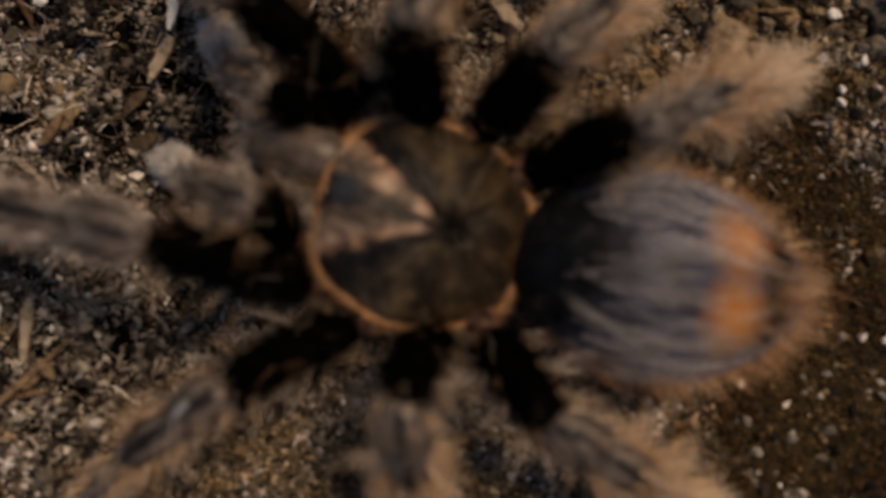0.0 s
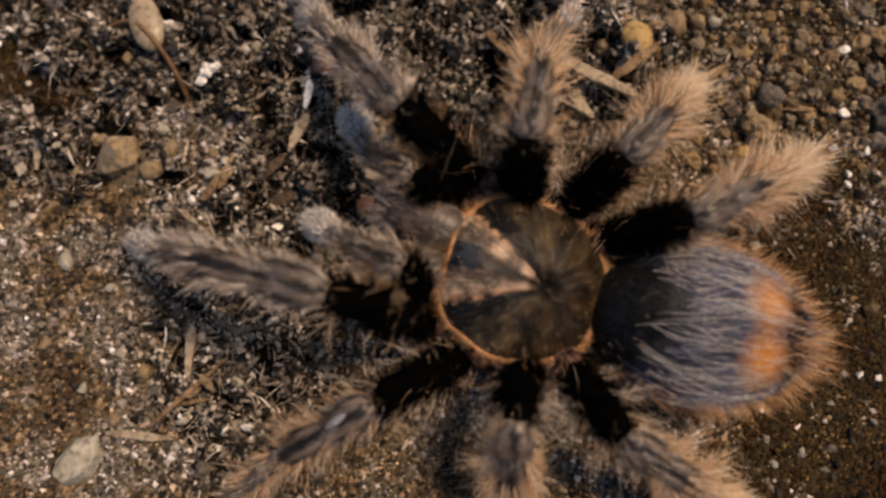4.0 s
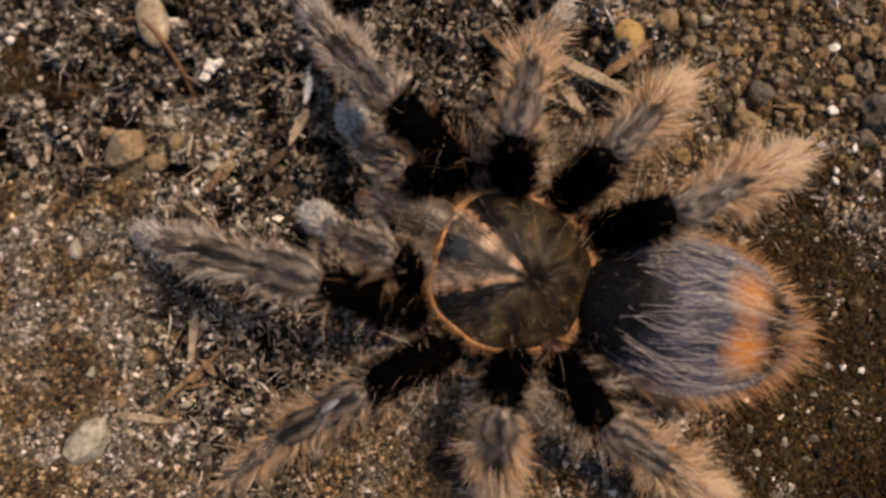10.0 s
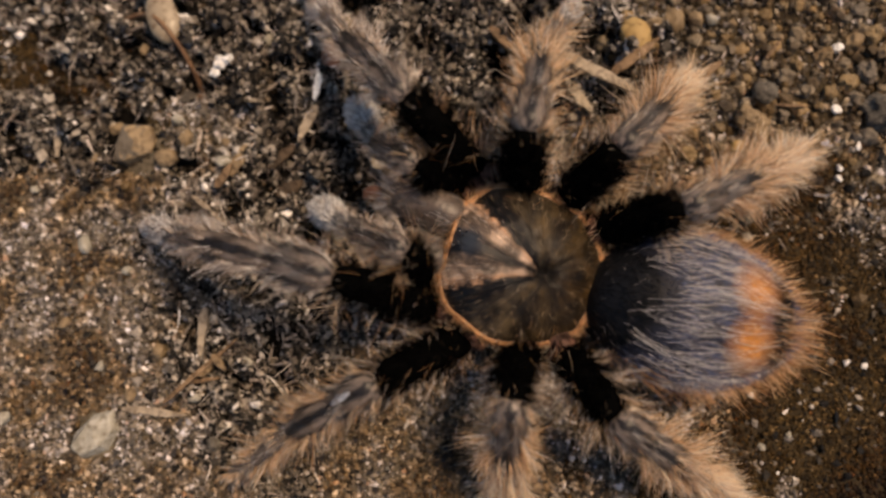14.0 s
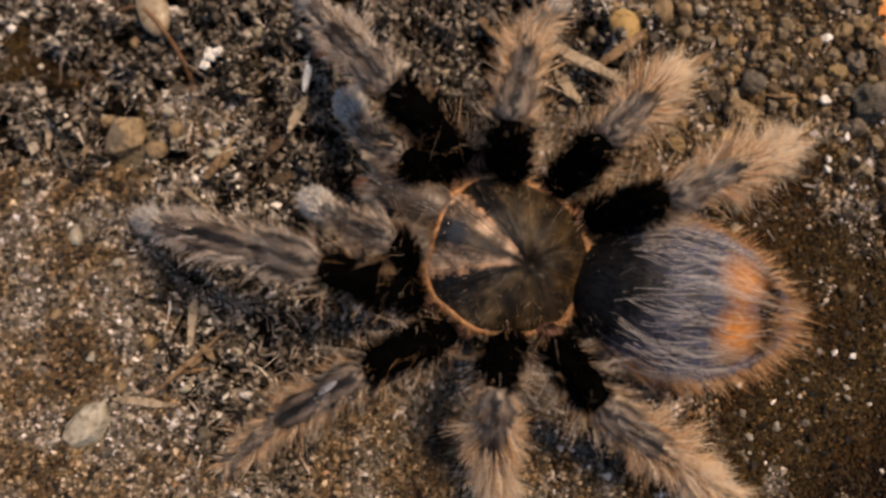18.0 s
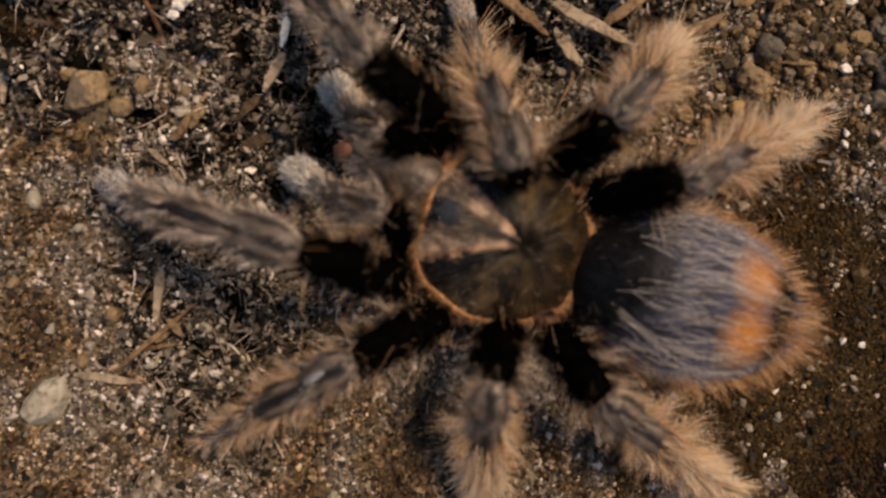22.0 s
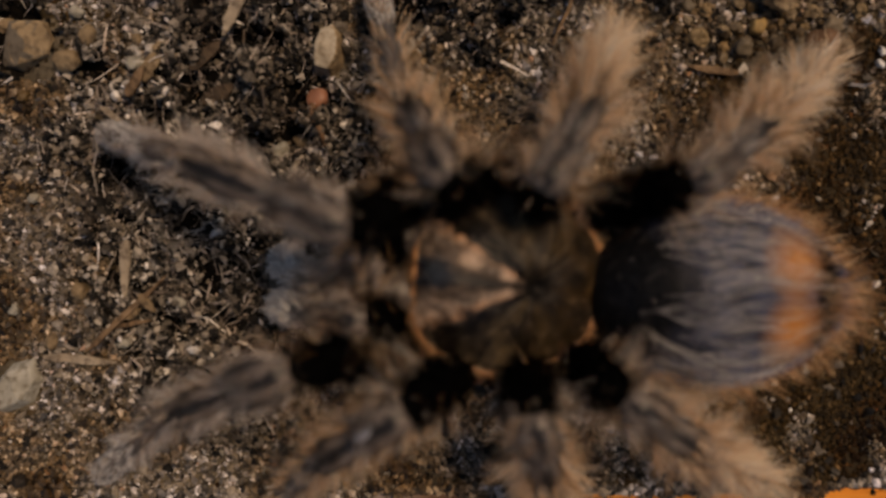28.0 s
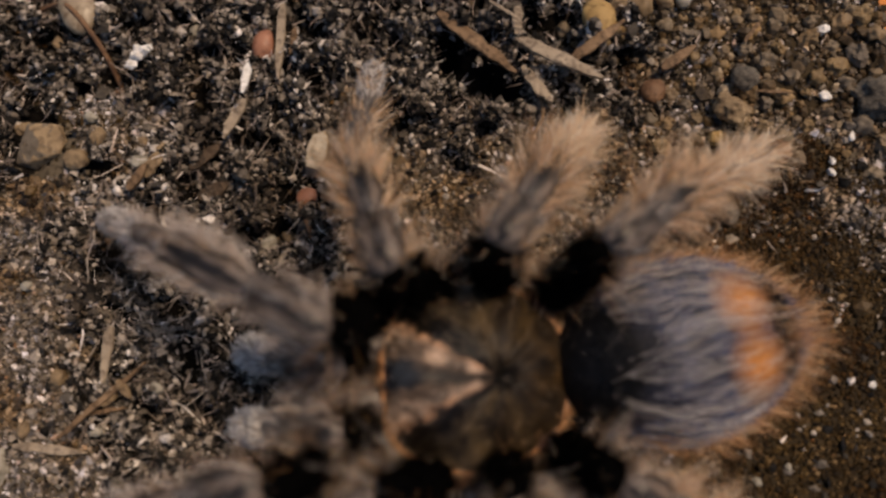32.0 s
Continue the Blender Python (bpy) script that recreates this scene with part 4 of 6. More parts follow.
    foot = [(M_GREY_HAIR, dict(count=460, length=1.5, width=0.075, lean=3.4, spread=0.3)),
            (M_TIP_HAIR if shaggy else fluff, dict(count=320 if shaggy else 60, length=3.8 if shaggy else 1.8, width=0.062, lean=1.9, spread=0.42, arc=(0.2, 2.95), bend=0.5, lock=8, fine=True)),
            *fringe(M_TIP_HAIR if shaggy else fluff, 660 if shaggy or middle else 340, (4.0 if shaggy else 3.3 if rear or middle else 2.5) * g, 0.064, 1.2 if rear or middle else 1.5, 0.36 if rear or middle else 0.25, (0.03, 0.97 if shaggy or middle else 0.8))]
    if shaggy:
        # long straight cream hairs that spread like a brush round the foot
        foot += [(M_TIP_HAIR, dict(count=420, length=4.8, width=0.066, lean=1.5, spread=0.34, along=(0.35, 0.98), lock=6, bend=0.3, fine=True))]
    if not rear and not palp and not middle:
        foot.append((M_LONG_HAIR, dict(count=220, length=2.4, width=0.06, lean=1.0, spread=0.4, along=(0.55, 0.85), lock=6, fine=True)))
    felt = M_TOE_FELT if palp else M_FELT
    toe = [(felt, dict(count=1300, length=1.2 if palp else 0.6, width=0.11, lean=0.9, spread=0.35, along=(0.0, 1.0))),
           (fluff, dict(count=140, length=1.8, width=0.05, lean=1.2, spread=0.5, along=(0.0, 0.9)))]
    if shaggy or middle:
        toe = [(M_GREY_HAIR, dict(count=420, length=0.9, width=0.08, lean=1.2, spread=0.35, along=(0.0, 1.0))),
               (M_TIP_HAIR if rear else fluff, dict(count=460 if rear else 220, length=4.2 if rear else 2.2, width=0.062, lean=1.7 if rear else 1.5, spread=0.42, along=(0.0, 0.9), lock=7, bend=0.3, fine=True))]
    if palp:
        grey = [(M_LIMB, dict(count=600, length=1.7, width=0.085, lean=5.0, spread=0.25)),
                (M_PALE_HAIR, dict(count=160, length=1.5, width=0.06, lean=4.0, spread=0.3, lock=4)),
                *fringe(fluff, 170, 2.3, 0.06, 1.5, 0.3)]
        shag = grey
        foot = foot + [(M_PALE_HAIR, dict(count=300, length=1.4, width=0.06, lean=3.0, spread=0.35, lock=4))]
    a, b = l2 * 0.42, l3 * (0.4 if palp else 0.58)
    pad = 1.8 if palp else 1.25 if shaggy or middle else 1.45
    made = [("femur", limb_mesh("femur", l1, 1.85 * g, 2.15 * g, 1.85 * g, M_BLACK, black), 0, 0, "velvet black thigh"),
            ("patella", limb_mesh("patella", a + 0.4, 1.7 * g, 2.3 * g, 1.45 * g, M_LIMB, grey), 1, 0, "grey knee piece with pale stripes"),
            ("tibia", limb_mesh("tibia", l2 - a, 1.35 * g, 1.85 * g, 1.25 * g, M_LIMB, shag), 1, a, "shaggy tan shin"),
            ("metatarsus", limb_mesh("metatarsus", b + 0.4, 1.1 * g, 1.2 * g, 1.0 * g, M_FOOT, foot), 2, 0, "shaggy tan foot"),
            ("tarsus", limb_mesh("tarsus", l3 - b, 0.7 * pad, pad, 0.85 * pad, M_PALE_FOOT if palp else M_FOOT, toe, 0.75), 2, b, "blunt grey felted toe")]
    if middle:
        # a smooth bare streak on the knee, the sky's glint put in its pale colour
        u, w = np.meshgrid(np.linspace(0.35, 0.95, 12), np.linspace(-1, 1, 7), indexing="ij")
        wide = 0.2 * np.sin((u - 0.35) / 0.6 * math.pi) ** 0.6 + 0.01
        p, n = ring_point(limb_sections(a + 0.4, 1.7, 2.3, 1.45), u.ravel(), (1.75 + w * wide).ravel())
        p += n * (0.34 - 0.16 * w.ravel() ** 2)[:, None]
        q = [[i * 7 + j, i * 7 + j + 1, i * 7 + j + 8, i * 7 + j + 7] for i in range(11) for j in range(6)]
        streak = link_mesh("bare_glint", p, q, [M_BARE_GLINT])
    LIMB_PARTS[key] = [(part(n, me, leg, lab), link, off) for n, me, link, off, lab in made]
    if middle:
        LIMB_PARTS[key].append((part("bare_glint", streak, leg, "bare streak on the knee coloured as a grey-blue glint"), 1, 0))


for k in HIPS:
    build_limb(k)


CX, CY = -2.6, 0.4  # middle of the shield


def shield():
    """The carapace: a low dome that rises to the head."""
    n, m = 96, 20
    vs, fs = [], []

    def top(x, y, r):
        z = 12.6 + 4.4 * (1 - r ** 2.2) - 0.16 * x
        head = math.exp(-(((x + 10.5) / 4.5) ** 2 + (y / 4.2) ** 2))
        pit = math.exp(-((x / 1.5) ** 2 + (y / 1.2) ** 2))
        a = math.atan2(y, -x)
        ribs = (0.30 * math.cos(9 * a) + 0.16 * math.cos(14 * a + 1.0) + 0.12 * noise.noise((x * 0.9, y * 0.9, 0.0))) * r * (1 - r) * 4
        return z + 2.2 * head - 1.6 * pit + ribs

    def rim(a):
        c, s = math.cos(a), math.sin(a)
        x = 10.2 * math.copysign(abs(c) ** 0.85, c)
        # the head's front edge is nearly straight
        x = -9.5 + max(0.0, x + 9.5) - 0.15 * max(0.0, -x - 9.5)
        y = 9.9 * math.copysign(abs(s) ** 0.8, s) * (1 - 0.14 * max(0.0, c))
        wob = 1 + 0.012 * math.sin(7 * a) + 0.01 * math.sin(11 * a + 1)
        return CX + x * wob, CY + y * wob

    for i in range(m + 1):
        r = i / m
        for j in range(n):
            rx, ry = rim(j * 2 * math.pi / n)
            x, y = CX + (rx - CX) * r, CY + (ry - CY) * r
            vs.append((x, y, top(x, y - 0.3, r)))
    for i in range(m):
        for j in range(n):
            k = (j + 1) % n
            fs.append([i * n + j, (i + 1) * n + j, (i + 1) * n + k, i * n + k])
    base = len(vs)
    for j in range(n):
        rx, ry = rim(j * 2 * math.pi / n)
        vs.append((CX + (rx - CX) * 0.96, CY + (ry - CY) * 0.96, vs[m * n + j][2] - 1.2))
    for j in range(n):
        k = (j + 1) % n
        fs.append([m * n + j, base + j, base + k, m * n + k])
    fs.append([base + j for j in range(n)][::-1])
    vs = np.array(vs)
    pieces = [(vs, fs, 0)]
    # fringe round the rim
    a = rng.uniform(0, 6.283, 3200)
    p = np.array([rim(t) for t in a])
    out = p - np.array([CX, CY])
    p = np.array([CX, CY]) + out * rng.uniform(0.94, 1.0, (len(a), 1))
    out /= np.linalg.norm(out, axis=1, keepdims=True)
    z = np.interp(a, np.arange(n + 1) * 2 * math.pi / n, np.append(vs[m * n:m * n + n, 2], vs[m * n, 2]))
    tang = np.stack([-out[:, 1], out[:, 0]], 1) * rng.normal(size=(3200, 1)) * 2.8
    way = np.concatenate([out + tang, rng.normal(size=(3200, 1)) * 0.2 - 0.1], 1)
    pieces.append((*strands(np.concatenate([p, z[:, None] + 0.12], 1), way, rng.uniform(0.9, 2.2, 3200), rng.uniform(0.04, 0.07, 3200), 0.3), 1))
    # short hairs lying outwards on the shell, paler and longer on the head
    for head, c, skin, long, thick in ((False, 1500, 3, (0.5, 1.5), (0.025, 0.05)), (True, 1300, 4, (0.5, 1.3), (0.05, 0.09))):
        r, a = np.sqrt(rng.uniform(0.03, 0.96, c)), rng.uniform(0, 6.283, c)
        q = np.array([rim(t) for t in a])
        x, y = CX + (q[:, 0] - CX) * r, CY + (q[:, 1] - CY) * r
        off = np.abs(np.arctan2(y, -x)) + rng.normal(size=c) * 0.05
        # the head's two pale bands carry pale hair, the dark lines between them none
        pick = (off > 0.2) & (off < 0.47) & (x < -1.5) & (np.hypot(x + 10.6, y - 0.4) > 1.8) if head else off > 0.55
        x, y, r = x[pick], y[pick], r[pick]
        c = len(x)
        zz = np.array([top(d, e - 0.3, g) for d, e, g in zip(x, y, r)])
        way = np.stack([x, y, np.full(c, 0.3) + np.hypot(x, y) * 0.04], 1) + rng.normal(size=(c, 3)) * np.array([3.0, 3.0, 0.5])
        pieces.append((*strands(np.stack([x, y, zz], 1), way, rng.uniform(*long, c), rng.uniform(*thick, c), 0.4, 0.8), skin))
    ob = part("carapace", link_mesh("carapace", vs, fs, [M_CARAPACE]), spider, "brown shield with pale head stripes", pose(-0.9 * MM, 0.1 * MM, 0))
    v, f, ix = joined([(a, b, c - 1) for a, b, c in pieces[1:]])
    tagged(part("fringe", link_mesh("fringe", v, f, [M_ORANGE_HAIR, M_TAN_HAIR, M_SHELL_HAIR, M_HEAD_HAIR], ix), ob, "orange and brown fringe of fine hair"), kind="stuff")
    # the shield's edge is a narrow orange lip
    vs, fs = [], []
    for j in range(n):
        rx, ry = rim(j * 2 * math.pi / n)
        z = top(rx, ry - 0.3, 1.0)
        d = Vector((rx - CX, ry - CY)).normalized()
        wide = 0.34 + 0.12 * noise.noise((rx * 0.5, ry * 0.5, 3.0))
        vs += [(rx + d.x * wide * math.cos(q), ry + d.y * wide * math.cos(q), z + 0.22 * math.sin(q)) for q in (0.0, 1.05, 2.1, 3.14, 4.19, 5.24)]
        fs += [[j * 6 + q, j * 6 + (q + 1) % 6, (j + 1) % n * 6 + (q + 1) % 6, (j + 1) % n * 6 + q] for q in range(6)]
    part("lip", link_mesh("lip", vs, fs, [M_RIM]), ob, "orange brown edge of the shield")
    # eyes on their low mound
    for dx, dy, s in ((0, 0.6, 0.42), (0, -0.6, 0.42), (0.5, 1.1, 0.3), (0.5, -1.1, 0.3), (-0.55, 1.05, 0.33), (-0.55, -1.05, 0.33)):
        cx, cy = -11.0 + dx, 0.4 + dy
        v, f = grains(np.zeros((1, 3)), np.array([s]), 1.0, 0.0)
        part("eye", link_mesh("eye", v, f, [M_EYE]), ob, "", Matrix.Translation(Vector((cx, cy, top(cx, cy - 0.3, 0.85) + 0.1)) * MM))


shield()


def chelicera(side):
    sec = [(0, 0, 0, 1.8, 2.0), (1.5, 0, 0.3, 2.6, 3.0), (4.5, 0, 0.4, 2.9, 3.3), (8, 0, -0.1, 2.8, 3.1), (11, 0, -1.2, 2.2, 2.5), (13, 0, -2.4, 1.0, 1.2)]
    pieces = [(*rings(sec, 16), 0), (*tuft(sec, 420, 1.2, 0.07, 3.5, 0.25, (0.0, 3.14)), 1), (*tuft(sec, 420, 2.4, 0.06, 1.2, 0.3, (0, 6.283), (0.7, 0.98), 0.0, 0.4, 6, True), 2)]
    v, f, ix = joined(pieces)
    m = pose(-12.0 * MM, (0.5 + 2.6 * side) * MM, 13.6 * MM, 0, 8, 180 - 6 * side)
    ob = part("chelicera", link_mesh("chelicera", v, f, [M_JAW, M_GREY_HAIR, M_PALE_LIT_HAIR], ix), spider, "grey brown hairy jaw base", m)
    fang = [(0, 0, 0, 0.7, 0.7), (1.5, 0, -0.8, 0.55, 0.55), (3, 0, -2.2, 0.3, 0.3), (3.8, 0, -4, 0.08, 0.08)]
    part("fang", link_mesh("fang", *rings(fang, 8), [M_EYE]), ob, "glossy black fang", pose(11.0 * MM, 0, -3.0 * MM))


chelicera(1)
chelicera(-1)
body_core = [(-12, 0.5, 9.5, 4, 2.6), (-9, 0.5, 9.8, 7.5, 3.2), (-3, 0.5, 9.8, 8.2, 3.2), (3, 0.5, 9.8, 6.5, 3), (6, 0.6, 9.8, 2.6, 2.2), (8, 0.7, 9.8, 1.8, 1.6)]
part("sternum", link_mesh("sternum", *rings(body_core, 18), [M_PINK]), spider, "pinkish brown underside")


def abdomen():
    sec = []
    for k in range(19):
        u = k / 18
        r = math.sin(math.pi * min(1, max(0, u * 0.985 + 0.01)) ** 0.86) ** 0.62
        sec.append((29.0 * u, 0, 9.6 - 1.2 * u, 10.3 * r * (0.92 + 0.12 * u) + 0.05, 8.6 * r + 0.05))
    pieces = [(*rings(sec, 32), 0)]
    pieces.append((*tuft(sec, 9000, 1.25, 0.10, 1.3, 0.4), 1))
    # long pale hairs combed towards the tail, in locks
    pieces.append((*combed(sec, 300, 0.34, 0.062, (0.1, 3.04), (0.22, 0.66), 3, 0.9), 4))
    pieces.append((*combed(sec, 90, 0.22, 0.06, (0.1, 3.04), (0.55, 0.78), 3, 1.4), 2))
    pieces.append((*tuft(sec, 220, 1.3, 0.05, 1.6, 0.6, (0.1, 3.04), (0.05, 0.45), 0.0, 0.8, 1), 5))
    # orange fringe low on the flanks and round the tail
    for arc in ((-0.6, 0.3), (2.85, 3.75)):
        pieces.append((*tuft(sec, 800, 3.4, 0.065, 1.9, 0.42, arc, (0.15, 0.98), 0.0, 0.5, 7, True), 3))
        pieces.append((*tuft(sec, 130, 3.6, 0.06, 1.7, 0.45, arc, (0.1, 0.7), 0.0, 0.6, 5, True), 2))
    pieces.append((*tuft(sec, 460, 3.4, 0.065, 2.0, 0.5, (0, 6.283), (0.84, 0.985), 0.0, 0.5, 6, True), 3))
    pieces.append((*tuft(sec, 90, 4.0, 0.06, 3.0, 0.5, (0.2, 2.9), (0.8, 0.96), 0.0, 0.5, 4, True), 2))
    ob = part("abdomen", link_mesh("abdomen", *pieces[0][:2], [M_ABDOMEN]), spider, "furry slate black abdomen with two orange marks")
    v, f, ix = joined([(a, b, c - 1) for a, b, c in pieces[1:]])
    tagged(part("fur", link_mesh("fur", v, f, [M_ABDOMEN_FUR, M_TAN_HAIR, M_ORANGE_HAIR, M_LONG_HAIR, M_GREY_HAIR], ix), ob, "short slate fur with long tan hairs"), kind="stuff")
    for y in (1.2, -1.2):
        sec2 = limb_sections(4.2, 0.9, 0.9, 0.5)
        v, f, ix = joined([(*rings(sec2, 10), 0), (*tuft(sec2, 120, 1.2, 0.06, 1.0), 1)])
        part("spinneret", link_mesh("spinneret", v, f, [M_BLACK, M_GREY_HAIR], ix), ob, "", pose(27.5 * MM, y * MM, 8.0 * MM, 0, 5, 8 * y))
    return ob


back = abdomen()

# ---- small things ----
def lumpy(name, rx, ry, rz, material, seed, rough=0.14, sharp=False, sub=3):
    """An uneven stone with half lengths rx, ry, rz."""
    bm = bmesh.new()
    bmesh.ops.create_icosphere(bm, subdivisions=sub, radius=1.0)
    g = np.random.default_rng(seed)
    o = Vector(g.uniform(-50, 50, 3))
    cuts = [(Vector(g.normal(size=3)).normalized(), g.uniform(0.55, 0.85)) for _ in range(7 if sharp else 3)]
    for v in bm.verts:
        p = v.co.copy()
        for n, d in cuts:
            over = p.dot(n) - d
            if over > 0:
                p -= n * over * (0.95 if sharp else 0.6)
        p *= 1 + rough * noise.noise(v.co * 1.7 + o) + rough * 0.4 * noise.noise(v.co * 5.0 + o)
        v.co = (p.x * rx, p.y * ry, p.z * rz)
    bm.verts.index_update()
    out = [v.co[:] for v in bm.verts], [[v.index for v in f.verts] for f in bm.faces]
    bm.free()
    return link_mesh(name, *out, [material], None, not sharp)


def broken(name, pts, materials, seed):
    """A broken stone: the hull of a few corners, edges worn. Faces turned to +x take the second material, which puts
    the light's two sides in the colour.
    """
    bm = bmesh.new()
    for p in pts:
        bm.verts.new(p)
    bmesh.ops.convex_hull(bm, input=bm.verts[:])
    bmesh.ops.delete(bm, geom=[v for v in bm.verts if not v.link_faces], context="VERTS")
    bmesh.ops.dissolve_limit(bm, angle_limit=0.1, verts=bm.verts[:], edges=bm.edges[:])
    bmesh.ops.bevel(bm, geom=bm.edges[:], offset=0.18, segments=2, affect="EDGES", profile=0.5)
    bmesh.ops.triangulate(bm, faces=bm.faces[:])
    bmesh.ops.subdivide_edges(bm, edges=bm.edges[:], cuts=2, use_grid_fill=True)
    o = Vector(np.random.default_rng(seed).uniform(-50, 50, 3))
    for v in bm.verts:
        v.co += Vector((0, 0, 1)) * 0.16 * noise.noise(v.co * 0.9 + o) + noise.noise_vector(v.co * 2.2 + o) * 0.07
    bm.normal_update()
    ix = [1 if f.normal.x > 0.2 else 0 for f in bm.faces]
    bm.verts.index_update()
    out = [v.co[:] for v in bm.verts], [[v.index for v in f.verts] for f in bm.faces]
    bm.free()
    return link_mesh(name, *out, materials, ix, False)


def floor_at(x, y):
    return float(height(np.array(x), np.array(y)))


def bed_at(x, y, r):
    """The height on which a stone of radius r comes to rest."""
    h = [floor_at(x, y)] + [floor_at(x + r * math.cos(a), y + r * math.sin(a)) for a in np.arange(8) * math.pi / 4]
    return 0.5 * (sum(h) / 9 + max(h))


def stone(name, x, y, rx, ry, rz, turn, material, seed, label, category="stone", sharp=False, sink=0.25, group="", rough=0.14):
    m = pose(x * MM, y * MM, (bed_at(x, y, 0.6 * rx) + rz * (1 - sink) - 0.1) * MM, 0, 0, turn)
    return thing(name, lumpy(name, rx, ry, rz, material, seed, rough, sharp), label, category, m, group)


corners = [(-3.6, -1.8, -0.8), (-3.2, 0.3, -0.8), (-0.4, 3.2, -0.8), (2.5, 3.9, -0.8), (3.6, 1.0, -0.8), (2.2, -2.0, -0.8), (-1.5, -3.5, -0.8), (-2.7, -1.4, 1.0), (-0.6, 2.0, 0.8), (2.2, 3.0, 0.3), (2.8, 0.8, 0.7), (1.4, -1.2, 1.3), (-1.2, -2.6, 1.1)]
thing("flat_stone", broken("flat_stone", corners, [M_WHITE_STONE, M_WHITE_STONE], 11), "flat off-white stone lying on sand", "stone", pose(-54.3 * MM, -12.2 * MM, (floor_at(-54.3, -12.2) + 0.7) * MM))
corners = [(-5.0, -3.8, -3.5), (-1.0, 4.2, -3.5), (3.6, 3.8, -3.5), (4.8, 0.2, -3.5), (3.6, -2.8, -3.5), (-2.6, -4.4, -3.5), (-4.3, -3.2, 1.0), (-1.6, 3.2, 2.3), (-0.6, 1.6, 2.5), (0.6, -0.6, 2.2), (2.9, 3.0, 1.5), (3.9, 0.2, 1.0), (3.0, -2.2, 0.9), (-2.2, -3.6, 1.3), (-2.8, -1.0, 1.9)]
corners = [(0.8 * x, 0.78 * y, z) for x, y, z in corners]
thing("angular_stone", broken("angular_stone", corners, [M_GREY_TAN, M_TAN_STONE], 12), "angular tan and grey broken stone on dark soil", "stone", pose(-50.8 * MM, 31.2 * MM, (bed_at(-50.8, 31.2, 3.0) + 0.3) * MM, 0, 0, 6))
stone("small_stone", -45.6, 28.8, 1.7, 1.5, 1.2, 10, M_TAN_STONE, 13, "small dull tan stone beside an angular one", rough=0.2)
corners = [(-2.0, -3.0, -1.5), (0.2, -3.4, -1.5), (1.8, -2.0, -1.5), (2.1, 1.4, -1.5), (0.8, 3.6, -1.5), (-1.2, 2.6, -1.5), (-2.2, 0.2, -1.5), (-1.5, -2.4, 1.6), (0.3, -2.8, 1.5), (1.3, -1.2, 2.0), (1.4, 1.2, 1.9), (0.5, 2.8, 1.3), (-0.8, 2.0, 1.7), (-1.5, 0.0, 2.1)]
thing("cream_pebble", broken("cream_pebble", corners, [M_CREAM, M_TAN_STONE], 14), "cream broken pebble half sunk in humus", "stone", pose(-13.0 * MM, 29.4 * MM, (bed_at(-13.0, 29.4, 1.6) + 0.2) * MM, 0, 0, -4))
stone("red_seed", -20.9, 44.6, 1.7, 2.4, 1.6, -10, M_RED_SEED, 15, "smooth red-brown seed lying in humus", "seed", rough=0.05)
stone("oval_seed", -46.4, 50.4, 2.7, 4.6, 1.5, 14, M_PALE_SEED, 16, "flat pale tan oval seed under a bent stem", "seed", rough=0.05, sink=-0.2)
stone("white_pebble", -19.3, 16.9, 1.2, 1.1, 1.0, 20, M_WHITE_STONE, 17, "small squarish white pebble on black humus", sharp=True)
stone("brown_pebble", -17.2, 18.2, 1.2, 0.8, 0.7, -30, M_TAN_STONE, 18, "small flat tan pebble beside a white one")
stone("long_pebble", -58.0, 15.9, 0.95, 1.6, 0.9, 10, M_WHITE_STONE, 19, "small long white pebble on golden sand")
stone("yellow_pebble", -49.3, -6.4, 0.8, 1.2, 0.7, -20, M_TAN_STONE, 20, "small yellowish pebble on sand")
stone("chip_stone", -14.2, -24.0, 1.0, 1.2, 0.8, -20, M_WHITE_STONE, 61, "small pale pebble near the tub wall", sharp=True)
stone("grey_clod", 60.2, 34.6, 3.0, 2.9, 2.0, 0, M_GREY_STONE, 21, "rough dark grey clod among gravel by the wall", rough=0.55)
stone("pale_pebble", 41.4, 33.4, 2.3, 2.0, 1.7, -15, M_TAN_STONE, 22, "rough pale tan pebble among gravel", rough=0.4, sharp=True)
stone("round_pebble", 43.2, 37.5, 1.9, 1.9, 1.6, 40, M_GREY_STONE, 23, "rounded grey brown pebble among gravel", rough=0.2)
stone("yellow_stone", 24.6, 46.0, 2.1, 2.9, 1.5, 20, M_YELLOW_STONE, 24, "yellowish tan pebble beside wood splinters")
stone("brown_stone", 31.7, 37.0, 1.7, 1.9, 1.1, 0, M_STEM, 25, "flat dark brown pebble on gravel")
stone("dull_stone", 46.7, 27.8, 2.1, 1.9, 1.3, 30, M_STEM, 26, "dull brown pebble on dark gravel")
stone("grey_pebble", 39.5, 19.8, 1.7, 1.8, 1.3, 0, M_GREY_STONE, 27, "grey rounded pebble on dark gravel")
for k, (x, y, r) in enumerate(((53.8, 35.2, 0.95), (56.6, 29.8, 0.85), (54.0, 26.6, 0.7), (53.8, 25.0, 0.7), (54.6, 44.6, 1.0), (57.6, -24.3, 0.7), (42.5, -16.6, 0.35), (55.6, -2.0, 0.6))):
    stone("white_grit", x, y, r * 0.92, r * 0.78, r * 0.7, 40 * k, M_SCRAP, 30 + k, "bright white rounded grit grain on dark gravel", "grit", group="white grit grains", sink=0.15, sharp=True, rough=0.25)

